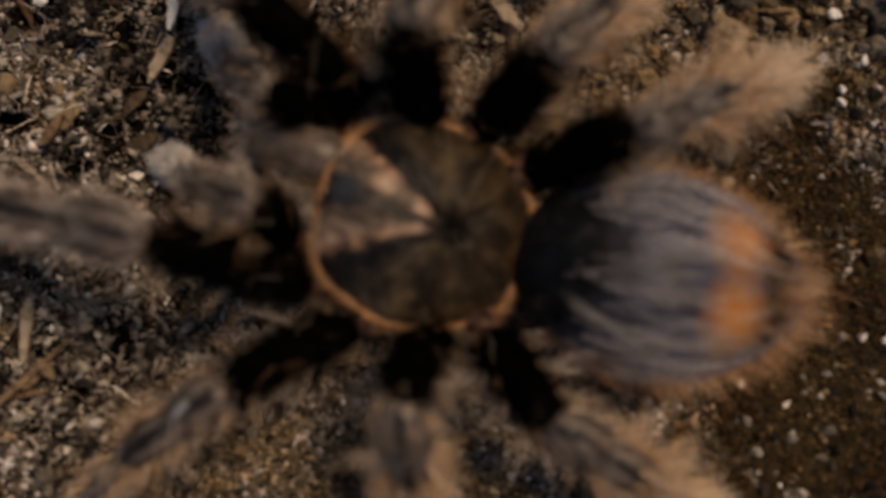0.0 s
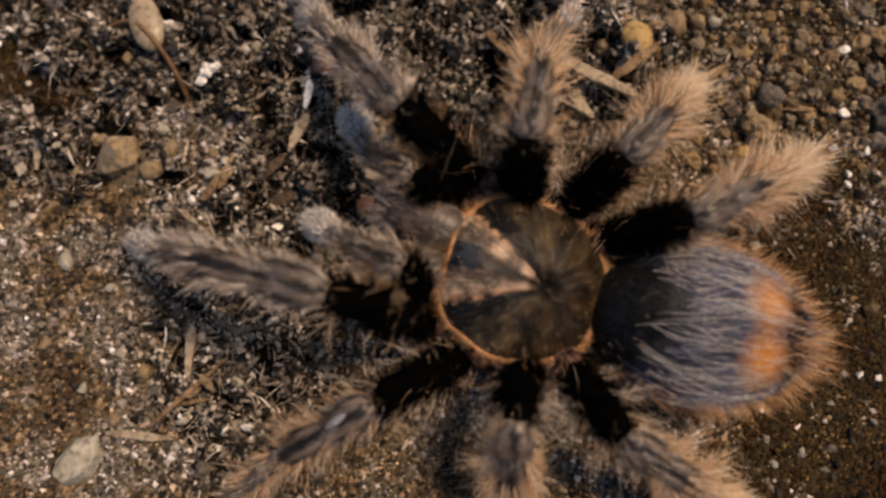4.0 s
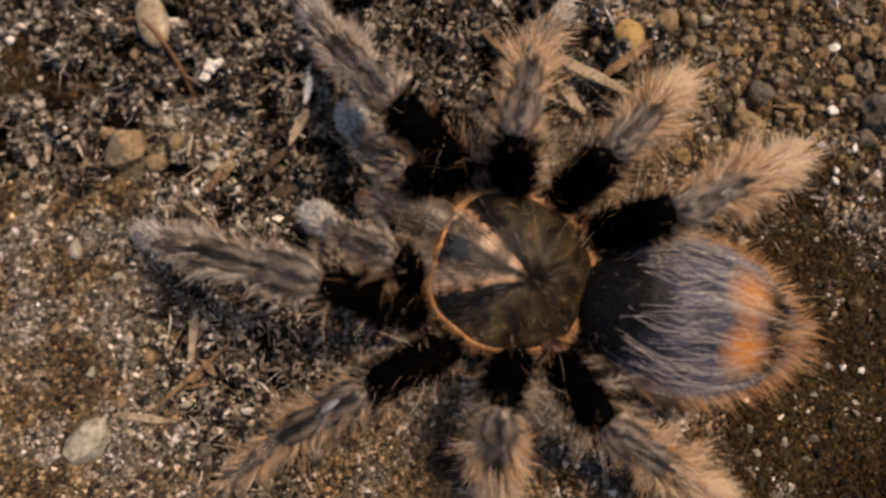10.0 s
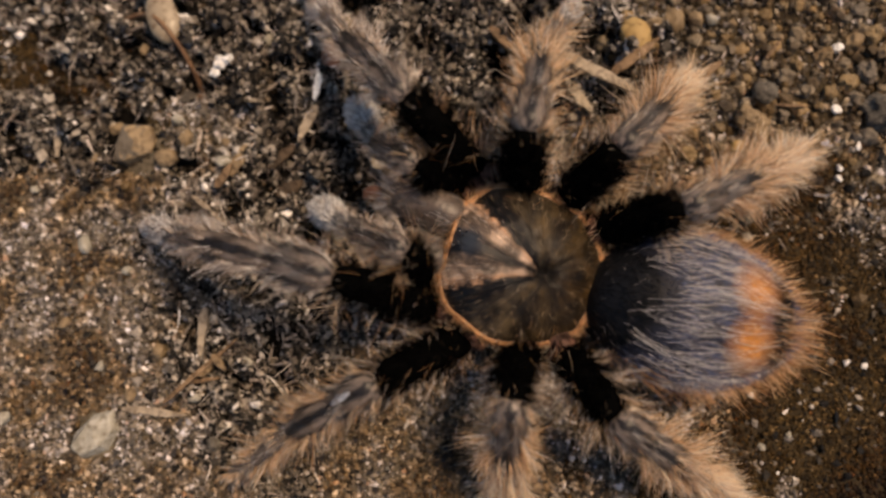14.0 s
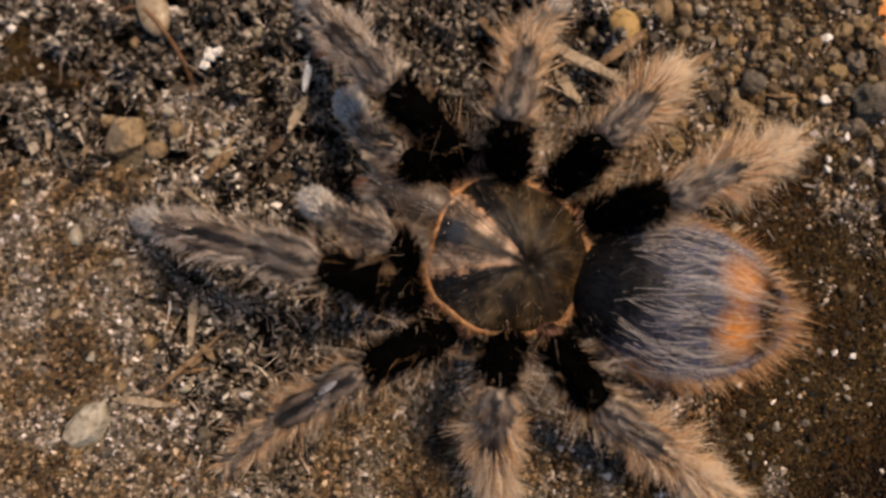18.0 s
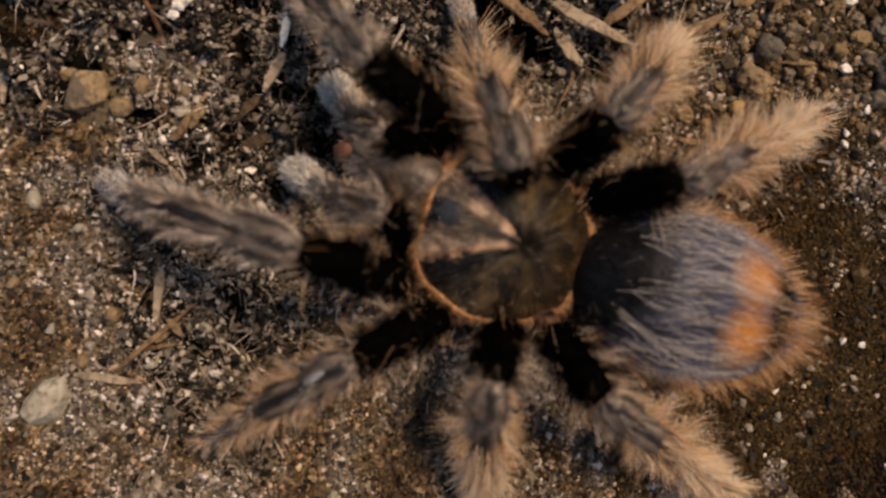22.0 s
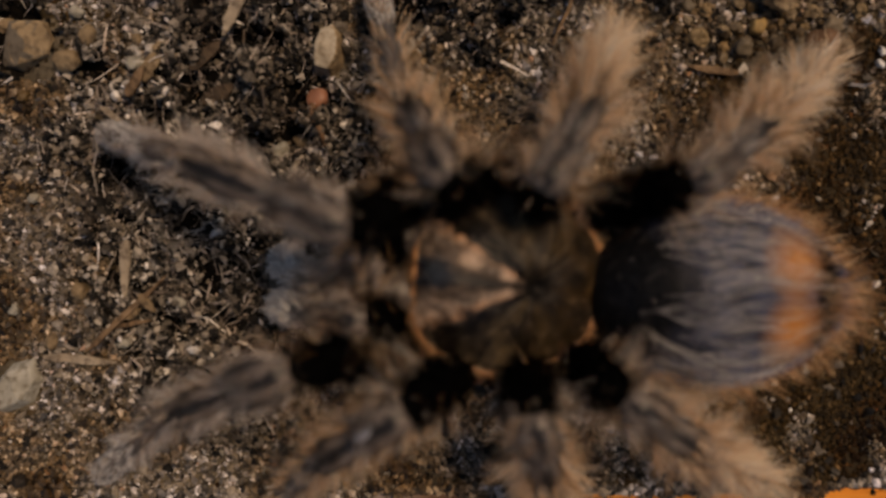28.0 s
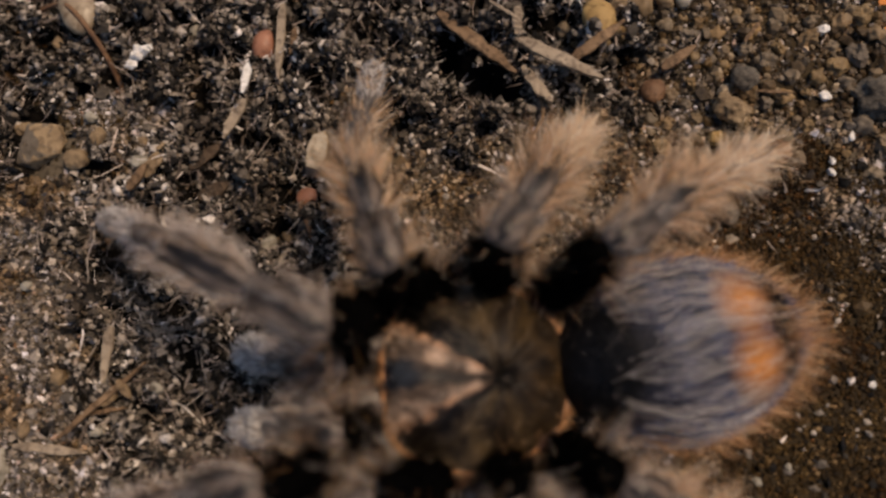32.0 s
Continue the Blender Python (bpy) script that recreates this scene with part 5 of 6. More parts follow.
# single pebbles lying in the sand and humus
PEBBLES = [(-67.8, -9.8, 1.3, "w"), (-60.1, 4.0, 1.0, "t"), (-45.1, 0.0, 1.1, "t"), (-36.4, -13.0, 1.2, "g"), (-39.5, -6.6, 0.9, "w"), (-44.2, 34.7, 1.0, "w"), (-54.3, 33.8, 1.2, "t"), (-42.5, 31.5, 1.3, "t"), (-31.3, 48.0, 1.0, "w"), (-36.9, 31.1, 1.0, "t"), (-36.6, 27.9, 1.1, "w"), (-56.8, 28.8, 0.8, "t"), (-50.6, 46.4, 0.9, "t"), (34.3, 49.9, 1.2, "t"), (36.6, 49.6, 1.0, "w"), (26.9, 47.9, 1.3, "t"), (39.2, 29.8, 1.1, "y"), (44.3, -11.5, 0.5, "w"), (40.3, -13.1, 0.6, "w"), (-66.1, 24.2, 0.7, "w"), (-51.1, 11.8, 0.8, "w"), (-54.3, -2.3, 0.8, "w"), (-34.3, 3.9, 0.9, "t"), (-31.3, -1.4, 0.8, "w"), (-26.0, 5.0, 0.9, "w")]
KINDS = {"w": (M_WHITE_STONE, "small off-white pebble lying on sandy soil"), "t": (M_TAN_STONE, "small dull tan pebble lying on sandy soil"), "g": (M_GREY_STONE, "small grey brown pebble lying on sandy soil"), "y": (M_YELLOW_STONE, "small yellowish pebble lying on brown gravel")}
for k, (x, y, r, kind) in enumerate(PEBBLES):
    skin, label = KINDS[kind]
    stone("small_pebble", x, y, r, r * 0.82, r * 0.75, 37 * k, skin, 120 + k, label, "pebble", sharp=k % 3 == 0, sink=-0.2, group="single pebbles", rough=0.3)

# rounded gravel that can be told apart
bases = [lumpy("gravel_pebble", 1.0, 0.92, 0.78, M_PEBBLE, 70 + k, 0.5, k > 1, 3) for k in range(6)]
spots = [(27.2, 45.4, 1.3), (30.9, 49.6, 1.9), (46.4, 40.2, 1.5), (52.7, 43.4, 1.4), (58.7, 41.0, 1.7), (49.5, 37.9, 1.1), (52.7, 37.6, 1.1), (49.5, 27.0, 1.1), (44.2, 42.2, 1.1), (48.3, 42.4, 1.2), (55.6, 39.4, 1.5), (57.2, 45.8, 1.4), (36.0, 34.8, 0.8), (34.2, 46.6, 1.2), (59.9, 46.4, 1.6), (50.4, 46.2, 1.0), (38.6, 46.8, 0.9), (56.6, 36.6, 1.2), (40.6, 44.6, 1.0), (20.6, 47.0, 1.2), (36.8, 38.0, 0.9), (46.2, 31.4, 1.0), (61.0, 29.0, 1.3), (59.4, 24.8, 1.0)]
gp = np.random.default_rng(21)
while len(spots) < 190:
    x, y, r = gp.uniform(20, 61.0), gp.uniform(20, 60), 0.5 + 1.1 * gp.random() ** 1.8
    if gp.random() < float(gravelness(np.array(x), np.array(y))) and all(math.hypot(x - a, y - b) > (r + c) * 1.05 for a, b, c in spots):
        spots.append((x, y, r))
for k, (x, y, r) in enumerate(spots):
    m = pose(x * MM, y * MM, (floor_at(x, y) + r * 0.35) * MM, gp.uniform(-20, 20), gp.uniform(-20, 20), gp.uniform(0, 360)) @ Matrix.Diagonal((r * gp.uniform(0.9, 1.2), r, r * gp.uniform(0.8, 1.1), 1))
    ob = thing("pebble", bases[k % 6], "rounded brown or grey gravel pebble", "pebble", m, "gravel pebbles")


def splinter(name, a, b, width, thick, material, seed, label, lift=0.5, category="wood splinter", tilt=0.0):
    """A ragged flat sliver of wood from a to b on the plan."""
    g = np.random.default_rng(seed)
    d = math.hypot(b[0] - a[0], b[1] - a[1])
    sec = []
    for k in range(11):
        u = k / 10
        w = width * (0.2 + 0.8 * min(1, 4 * u + 0.3, 3.0 * (1 - u) + 0.05)) * (1 + 0.08 * g.normal())
        sec.append((d * u, 0.1 * width * math.sin(2.2 * u + seed) + 0.04 * g.normal(), 0.12 * g.normal() * thick, w / 2, thick / 2 * (1 + 0.15 * g.normal())))
    v, f = rings(sec, 12)
    for k, (x, y, z, ry, rz) in enumerate(sec):
        for q in v[k * 12:k * 12 + 12]:
            # flat faces with narrow worn edges
            cy, cz = (q[1] - y) / ry, (q[2] - z) / rz
            q[1] = y + ry * math.copysign(abs(cy) ** 0.5, cy)
            q[2] = z + rz * math.copysign(abs(cz) ** 0.4, cz) + 0.05 * thick * g.normal()
    mx, my = (a[0] + b[0]) / 2, (a[1] + b[1]) / 2
    z = max(floor_at(*a), floor_at(*b), floor_at(mx, my)) + lift + 0.9 * float(soilness(np.array(mx), np.array(my)))
    m = pose(a[0] * MM, a[1] * MM, z * MM, 0, tilt, math.degrees(math.atan2(b[1] - a[1], b[0] - a[0])))
    return thing(name, link_mesh(name, v, f, [material], None, False), label, category, m)


splinter("wood_splinter", (3.0, 47.9), (13.4, 39.0), 1.9, 0.7, M_WOOD, 1, "long brown wood splinter over a dark hollow", 1.1)
splinter("wood_splinter", (13.6, 42.4), (24.3, 36.9), 1.7, 0.8, M_PALE_WOOD, 2, "pale grey brown wood splinter on soil", 1.5)
splinter("wood_splinter", (20.1, 39.6), (27.6, 45.4), 1.5, 0.7, M_WOOD, 3, "brown wood splinter lying across another", 1.3)
splinter("wood_splinter", (14.3, 39.7), (17.9, 34.6), 1.6, 0.7, M_PALE_WOOD, 4, "short curved pale wood sliver on soil", 0.7)
splinter("wood_splinter", (32.6, 39.4), (37.5, 42.5), 1.4, 0.7, M_WOOD, 5, "short brown wood sliver on gravel", 0.8)
splinter("wood_splinter", (-18.4, 50.5), (-18.8, 39.2), 1.2, 0.6, M_PALE_WOOD, 6, "upright pale straw sliver beside a red seed", 0.8)
splinter("wood_splinter", (-16.4, 46.5), (-17.0, 42.6), 0.9, 0.5, M_WOOD, 7, "short orange brown bark sliver", 0.6)
splinter("white_chip", (-22.6, 41.3), (-23.0, 37.0), 1.1, 0.5, M_SCRAP, 8, "bright white papery chip stuck in humus", 0.7, "chip")
splinter("grey_chip", (-22.8, 36.2), (-25.2, 30.6), 1.5, 0.6, M_PALE_WOOD, 9, "pale grey curled bark chip on humus", 0.8, "bark chip")
splinter("grey_straw", (-62.0, 35.8), (-61.7, 28.7), 1.0, 0.5, M_PALE_WOOD, 10, "pale grey straw lying on dark soil", 0.6, "straw")
splinter("grey_straw", (-37.9, 6.2), (-38.6, -0.8), 1.3, 0.6, M_PALE_WOOD, 11, "pale grey straw standing out of humus", 0.9, "straw")
splinter("brown_twig", (-43.2, -7.2), (-33.1, 1.6), 0.75, 0.6, M_WOOD, 12, "forked brown twig lying on humus", 1.1, "twig")
splinter("brown_twig", (-40.5, -4.6), (-35.6, -3.8), 0.6, 0.5, M_WOOD, 13, "thin brown twig on humus", 0.6, "twig")
splinter("grey_straw", (-50.4, -8.4), (-40.8, -9.2), 1.1, 0.5, M_PALE_WOOD, 14, "flat pale grey straw lying on sand", 0.6, "straw")
splinter("grey_straw", (-40.6, 22.4), (-37.8, 20.4), 0.8, 0.5, M_PALE_WOOD, 15, "short white straw bit on humus", 0.9, "straw")
splinter("grey_straw", (-37.4, 20.0), (-35.2, 17.8), 0.7, 0.5, M_PALE_WOOD, 16, "short pale straw bit on humus", 0.9, "straw")
splinter("bark_flake", (-35.4, 25.6), (-33.0, 30.2), 1.6, 0.6, M_TAN_STONE, 17, "tan bark flake lying on humus", 0.7, "bark")
splinter("bark_flake", (-37.0, 23.6), (-34.6, 27.0), 1.2, 0.6, M_WOOD, 18, "brown bark flake on humus", 0.8, "bark")
splinter("bark_flake", (-30.2, 27.2), (-26.0, 30.6), 1.7, 0.6, M_DARK_BARK, 19, "dark brown leaf flake on humus", 0.8, "bark")
splinter("bark_flake", (-28.6, 22.8), (-24.8, 25.0), 1.9, 0.6, M_DARK_BARK, 20, "dark reddish bark flake in humus", 0.7, "bark")
splinter("white_husk", (-36.6, -0.6), (-34.6, -2.6), 1.0, 0.6, M_TAN_STONE, 21, "small pale curled husk on humus", 0.8, "husk")
splinter("white_husk", (-38.6, -3.4), (-36.9, -2.2), 1.0, 0.6, M_TAN_STONE, 22, "small cream husk beside a twig", 0.8, "husk")
splinter("white_root", (14.0, 47.6), (13.4, 43.6), 1.4, 0.9, M_PALE_WOOD, 23, "pale root tip standing among gravel", 0.9, "root")
splinter("thin_root", (10.0, 48.6), (14.0, 45.6), 0.5, 0.4, M_PALE_WOOD, 24, "thin pale root on soil", 0.7, "root")
splinter("thin_straw", (44.5, 35.6), (49.2, 35.2), 0.4, 0.3, M_WOOD, 25, "thin dry straw between pebbles", 1.0, "straw")
splinter("thin_straw", (43.6, 42.6), (46.4, 46.0), 0.5, 0.4, M_WOOD, 26, "thin bent straw between pebbles", 1.1, "straw")
splinter("pink_splinter", (37.0, 24.6), (31.0, 25.4), 1.0, 0.5, M_WOOD, 27, "reddish brown wood sliver on dark gravel", 0.7)


def bent(name, pts, r0, r1, material, label, category, lift=0.5, parent=None):
    """A thin round stem through points on the plan (x, y, height over the ground)."""
    p = [Vector((x, y, floor_at(x, y) + lift + h)) for x, y, h in pts]
    line = []
    for k in range(len(p) - 1):
        a, b, c, d = p[max(0, k - 1)], p[k], p[k + 1], p[min(len(p) - 1, k + 2)]
        for j in range(6):
            t = j / 6
            line.append(0.5 * ((2 * b) + (c - a) * t + (2 * a - 5 * b + 4 * c - d) * t * t + (3 * b - a - 3 * c + d) * t ** 3))
    line.append(p[-1])
    vs, fs, n = [], [], 8
    for k, q in enumerate(line):
        w = (line[min(k + 1, len(line) - 1)] - line[max(k - 1, 0)]).normalized()
        s = w.cross(Vector((0.1, 0.2, 1))).normalized()
        u = w.cross(s)
        r = r0 + (r1 - r0) * k / (len(line) - 1)
        vs += [tuple(q + (s * math.cos(j * 2 * math.pi / n) + u * math.sin(j * 2 * math.pi / n)) * r) for j in range(n)]
    for k in range(len(line) - 1):
        fs += [[k * n + j, k * n + (j + 1) % n, (k + 1) * n + (j + 1) % n, (k + 1) * n + j] for j in range(n)]
    fs += [list(range(n))[::-1], list(range((len(line) - 1) * n, len(line) * n))]
    me = link_mesh(name, vs, fs, [material])
    return part(name, me, parent, label) if parent else thing(name, me, label, category)


bent("bent_stem", [(-54.0, 51.2, 0), (-50.5, 51.4, 2.6), (-46.5, 49.0, 3.6), (-43.2, 44.6, 2.0), (-41.6, 39.8, 0.3), (-41.5, 38.6, 0)], 0.32, 0.42, M_STEM, "thin bent brown stem arching over soil", "stem")
sprout = new("sprout")
tagged(sprout, "sprouted round seed with a thin brown stalk", "sprout")
part("seed_head", lumpy("seed_head", 1.6, 1.45, 1.3, M_RED_SEED, 55, 0.06), sprout, "round reddish seed head", pose(-14.6 * MM, 23.2 * MM, (floor_at(-14.6, 23.2) + 1.3) * MM))
bent("stalk", [(-15.2, 22.6, 0.6), (-14.6, 20.4, 0.9), (-13.6, 18.4, 0.6), (-13.5, 16.2, 0.1)], 0.42, 0.22, M_STEM, "thin brown stalk", "", 0.4, sprout)
bent("thin_strand", [(16.6, 36.2, 0.2), (16.8, 33.4, 0.8), (15.4, 30.6, 0.6), (14.6, 28.6, 0)], 0.35, 0.18, M_WOOD, "thin curled tan strand hanging off a sliver", "strand")
bent("curled_strand", [(36.6, 22.2, 0), (38.0, 20.4, 0.8), (38.4, 18.0, 0.5), (37.4, 16.6, 0)], 0.22, 0.15, M_WOOD, "thin curled dry strand on gravel", "strand")
# white scrap: a clump of small flakes
v, f = grains(np.array([(0, 0, 0.6), (0.8, 0.5, 0.8), (-0.7, 0.0, 0.5), (-0.9, -0.9, 0.5), (1.2, 1.0, 0.6), (0.3, -0.3, 1.1), (-0.2, 0.8, 0.7)], float), np.array([1.0, 0.95, 0.85, 0.7, 0.65, 0.7, 0.65]), 0.8, 0.4)
thing("white_scrap", link_mesh("white_scrap", v, f, [M_SCRAP], None, False), "crumpled bright white scrap on dark soil", "scrap", pose(-37.0 * MM, 42.2 * MM, floor_at(-37.0, 42.2) * MM))
# loose grains along the two edges of the bed, some fallen over
n = 6500
x = rng.uniform(-78, EDGE_X, n)
y = EDGE_Y + 0.3 - rng.random(n) * (1.3 + 0.9 * wavy(x, 0 * x, 19, 9) + 0.5 * wavy(x, 0 * x, 5, 14)).clip(0.15) - np.abs(rng.normal(0, 0.15, n))
s = np.clip(rng.lognormal(-1.15, 0.4, n), 0.15, 0.8)
e = EDGE_X + np.abs(rng.normal(0, 0.8, 900)) * 0.8 - 0.4
ey = rng.uniform(EDGE_Y, 62, 900)
es = np.clip(rng.lognormal(-0.6, 0.5, 900), 0.2, 1.4) * np.where(ey > 15, 1.0, 0.6)
stuff("edge_grains", [(*grains(np.stack([x, y, -0.6 + s * 0.5 + (y > EDGE_Y) * 0.4], 1), s, 0.8, 0.35), 0), (*grains(np.stack([e, ey, -0.4 + es * 0.4], 1), es, 0.8, 0.25), 1)], [M_SAND, M_GRAVEL], "loose sand and gravel along the tray edges", "gravel")
x, y = rng.uniform(-75, 60, 90), EDGE_Y - np.abs(rng.normal(0, 2.6, 90)) - 0.8
s = np.clip(rng.lognormal(-1.7, 0.5, 90), 0.08, 0.45)
stuff("spilled_crumbs", [(*grains(np.stack([x, y, -0.9 + s * 0.5], 1), s, 0.8, 0.4), 0)], [M_CRUMB], "dark crumbs spilled on the ledges", "soil")



# ---- what moves ----
# body: seconds, x, y of the fovea and heading; then the turn of the abdomen on it
BODY_ROWS = [
    (0, 9.7, 9.1, -20.7, 9.0),
    (20.6, 9.7, 9.1, -20.7, 9.0),
    (21, 9.7, 8.9, -20.5, 7.2),
    (22, 10.4, 8.5, -20.4, 6.3),
    (23, 10.4, 8.7, -20.1, 4.6),
    (23.5, 11.6, 4.1, -23.1, 8.2),
    (24.5, 12.4, 3.6, -18.1, 6.4),
    (25.5, 11.5, 3.4, -11.5, -2.3),
    (27.3, 11.1, -0.1, -9.2, 5.7),
    (28, 11.1, -0.1, -9.2, 5.7),
    (28.5, 11.4, 0.4, -8.0, 6.5),
    (29, 11.7, 0.8, -6.7, 7.3),
    (29.5, 9.8, -0.9, -8.0, 9.5),
    (30, 9.5, -0.6, 0.5, 3.7),
    (30.5, 10.0, -0.3, 0.7, 6.9),
    (31, 10.6, -1.0, -0.1, 11.1),
    (32, 10.6, -1.1, -0.8, 10.2),
]
# limbs: seconds, then knee, ankle and tip in the body's space, in millimetres
LIMB_ROWS = {}
LIMB_ROWS["R1"] = [
    (0, (-24.1, 13.4, 24.3), (-37.7, 22.6, 10.3), (-49.5, 31.2, 2.2)),
    (20.6, (-24.1, 13.4, 24.3), (-37.7, 22.6, 10.3), (-49.5, 31.2, 2.2)),
    (21, (-23.3, 12.7, 25.1), (-37.4, 22.4, 12.0), (-49.5, 30.4, 2.2)),
    (22, (-24.4, 11.8, 24.1), (-38.3, 21.3, 10.8), (-46.6, 31.5, 2.2)),
    (23, (-24.0, 10.4, 24.4), (-36.4, 21.1, 10.4), (-44.3, 29.5, 2.2)),
    (23.5, (-17.3, 3.0, 25.5), (-31.3, 11.2, 11.4), (-46.8, 21.1, 2.5)),
    (24.5, (-14.2, 2.9, 26.1), (-31.4, 13.4, 18.5), (-43.5, 20.9, 3.8)),
    (25.5, (-12.1, 3.0, 26.2), (-25.9, 15.4, 15.4), (-36.9, 24.3, 2.2)),
    (27.3, (-18.6, 3.5, 25.3), (-37.9, 8.4, 17.4), (-53.6, 10.9, 4.4)),
    (28, (-18.6, 3.5, 25.3), (-37.9, 8.4, 17.4), (-53.6, 10.9, 4.4)),
    (29, (-17.6, 3.2, 25.6), (-37.2, 9.6, 19.6), (-52.2, 12.6, 5.9)),
    (29.5, (-16.7, 3.5, 26.0), (-36.1, 9.4, 18.9), (-51.5, 13.3, 5.9)),
    (30, (-16.4, 4.3, 26.6), (-34.3, 14.7, 20.9), (-47.9, 21.1, 6.9)),
    (30.5, (-16.2, 4.5, 26.7), (-34.4, 14.4, 20.7), (-48.1, 20.9, 7.0)),
    (31, (-16.5, 4.3, 26.5), (-33.5, 13.6, 17.2), (-49.1, 21.1, 6.2)),
    (32, (-16.7, 3.8, 26.2), (-35.1, 13.4, 20.6), (-49.0, 19.6, 6.9)),
]
LIMB_ROWS["R2"] = [
    (0, (-8.9, 14.5, 24.8), (-11.0, 28.5, 13.6), (-9.0, 42.2, 2.2)),
    (20.6, (-8.9, 14.5, 24.8), (-11.0, 28.5, 13.6), (-9.0, 42.2, 2.2)),
    (21, (-6.7, 10.6, 25.3), (-11.0, 23.3, 13.2), (-10.6, 38.7, 2.2)),
    (22, (-4.9, 6.5, 24.2), (-13.6, 18.4, 13.9), (-21.4, 30.4, 2.2)),
    (23, (-4.0, 6.2, 24.0), (-12.6, 17.6, 12.9), (-18.5, 28.6, 2.2)),
    (23.5, (-4.4, 4.5, 23.0), (-16.3, 16.3, 16.5), (-28.9, 26.1, 6.2)),
    (24.5, (-5.1, 6.2, 24.0), (-16.7, 18.7, 18.2), (-27.6, 29.0, 6.6)),
    (25.5, (-4.2, 4.0, 22.6), (-12.8, 18.1, 15.4), (-20.2, 29.9, 2.6)),
    (27.3, (-10.8, 9.1, 24.0), (-17.5, 18.7, 10.4), (-23.4, 32.5, 2.2)),
    (28, (-10.8, 9.1, 24.0), (-17.5, 18.7, 10.4), (-23.4, 32.5, 2.2)),
    (29, (-11.7, 9.1, 23.6), (-18.2, 19.1, 10.2), (-22.2, 33.0, 2.2)),
    (29.5, (-11.2, 8.5, 23.7), (-17.7, 19.2, 10.7), (-23.8, 32.7, 2.2)),
    (30, (-11.2, 7.3, 23.2), (-15.4, 23.0, 15.4), (-14.1, 40.0, 7.1)),
    (30.5, (-10.5, 9.8, 24.3), (-15.5, 24.2, 14.7), (-14.7, 40.6, 5.2)),
    (31, (-11.3, 10.1, 24.0), (-16.3, 24.9, 14.9), (-15.5, 41.1, 5.1)),
    (32, (-11.7, 9.8, 23.8), (-17.1, 24.3, 14.5), (-16.2, 40.7, 5.0)),
]
LIMB_ROWS["R3"] = [
    (0, (3.2, 18.5, 20.9), (6.9, 28.4, 11.4), (10.6, 36.9, 2.2)),
    (20.6, (3.2, 18.5, 20.9), (6.9, 28.4, 11.4), (10.6, 36.9, 2.2)),
    (21, (4.1, 18.1, 20.8), (7.4, 28.0, 11.3), (10.3, 36.9, 2.2)),
    (22, (3.3, 16.8, 21.6), (6.0, 26.7, 11.8), (8.7, 35.7, 2.2)),
    (23, (3.7, 15.1, 21.8), (6.7, 25.1, 12.2), (8.8, 34.2, 2.2)),
    (23.5, (2.0, 17.5, 21.7), (3.1, 28.8, 13.2), (4.4, 38.4, 2.2)),
    (24.5, (2.0, 18.6, 21.2), (4.1, 29.5, 12.3), (5.8, 38.7, 2.2)),
    (25.5, (4.7, 15.6, 21.3), (8.8, 26.1, 12.7), (12.0, 35.5, 2.2)),
    (27.3, (-1.9, 9.4, 21.7), (2.8, 21.4, 15.6), (5.6, 31.9, 5.0)),
    (28, (-1.9, 9.4, 21.7), (2.8, 21.4, 15.6), (5.6, 31.9, 5.0)),
    (29, (-2.1, 11.1, 22.2), (3.0, 22.9, 16.2), (6.5, 31.2, 3.9)),
    (29.5, (-2.2, 11.7, 22.3), (3.5, 23.2, 16.2), (7.5, 32.2, 4.6)),
    (30, (-0.2, 12.4, 22.5), (6.6, 23.0, 16.1), (13.1, 31.0, 4.8)),
    (30.5, (-0.6, 13.4, 22.6), (6.3, 23.6, 15.6), (13.3, 31.5, 4.6)),
    (31, (-1.2, 12.8, 22.5), (5.5, 23.6, 16.1), (12.0, 32.3, 5.4)),
    (32, (-1.5, 12.8, 22.5), (5.1, 23.2, 15.4), (11.6, 31.9, 4.8)),
]
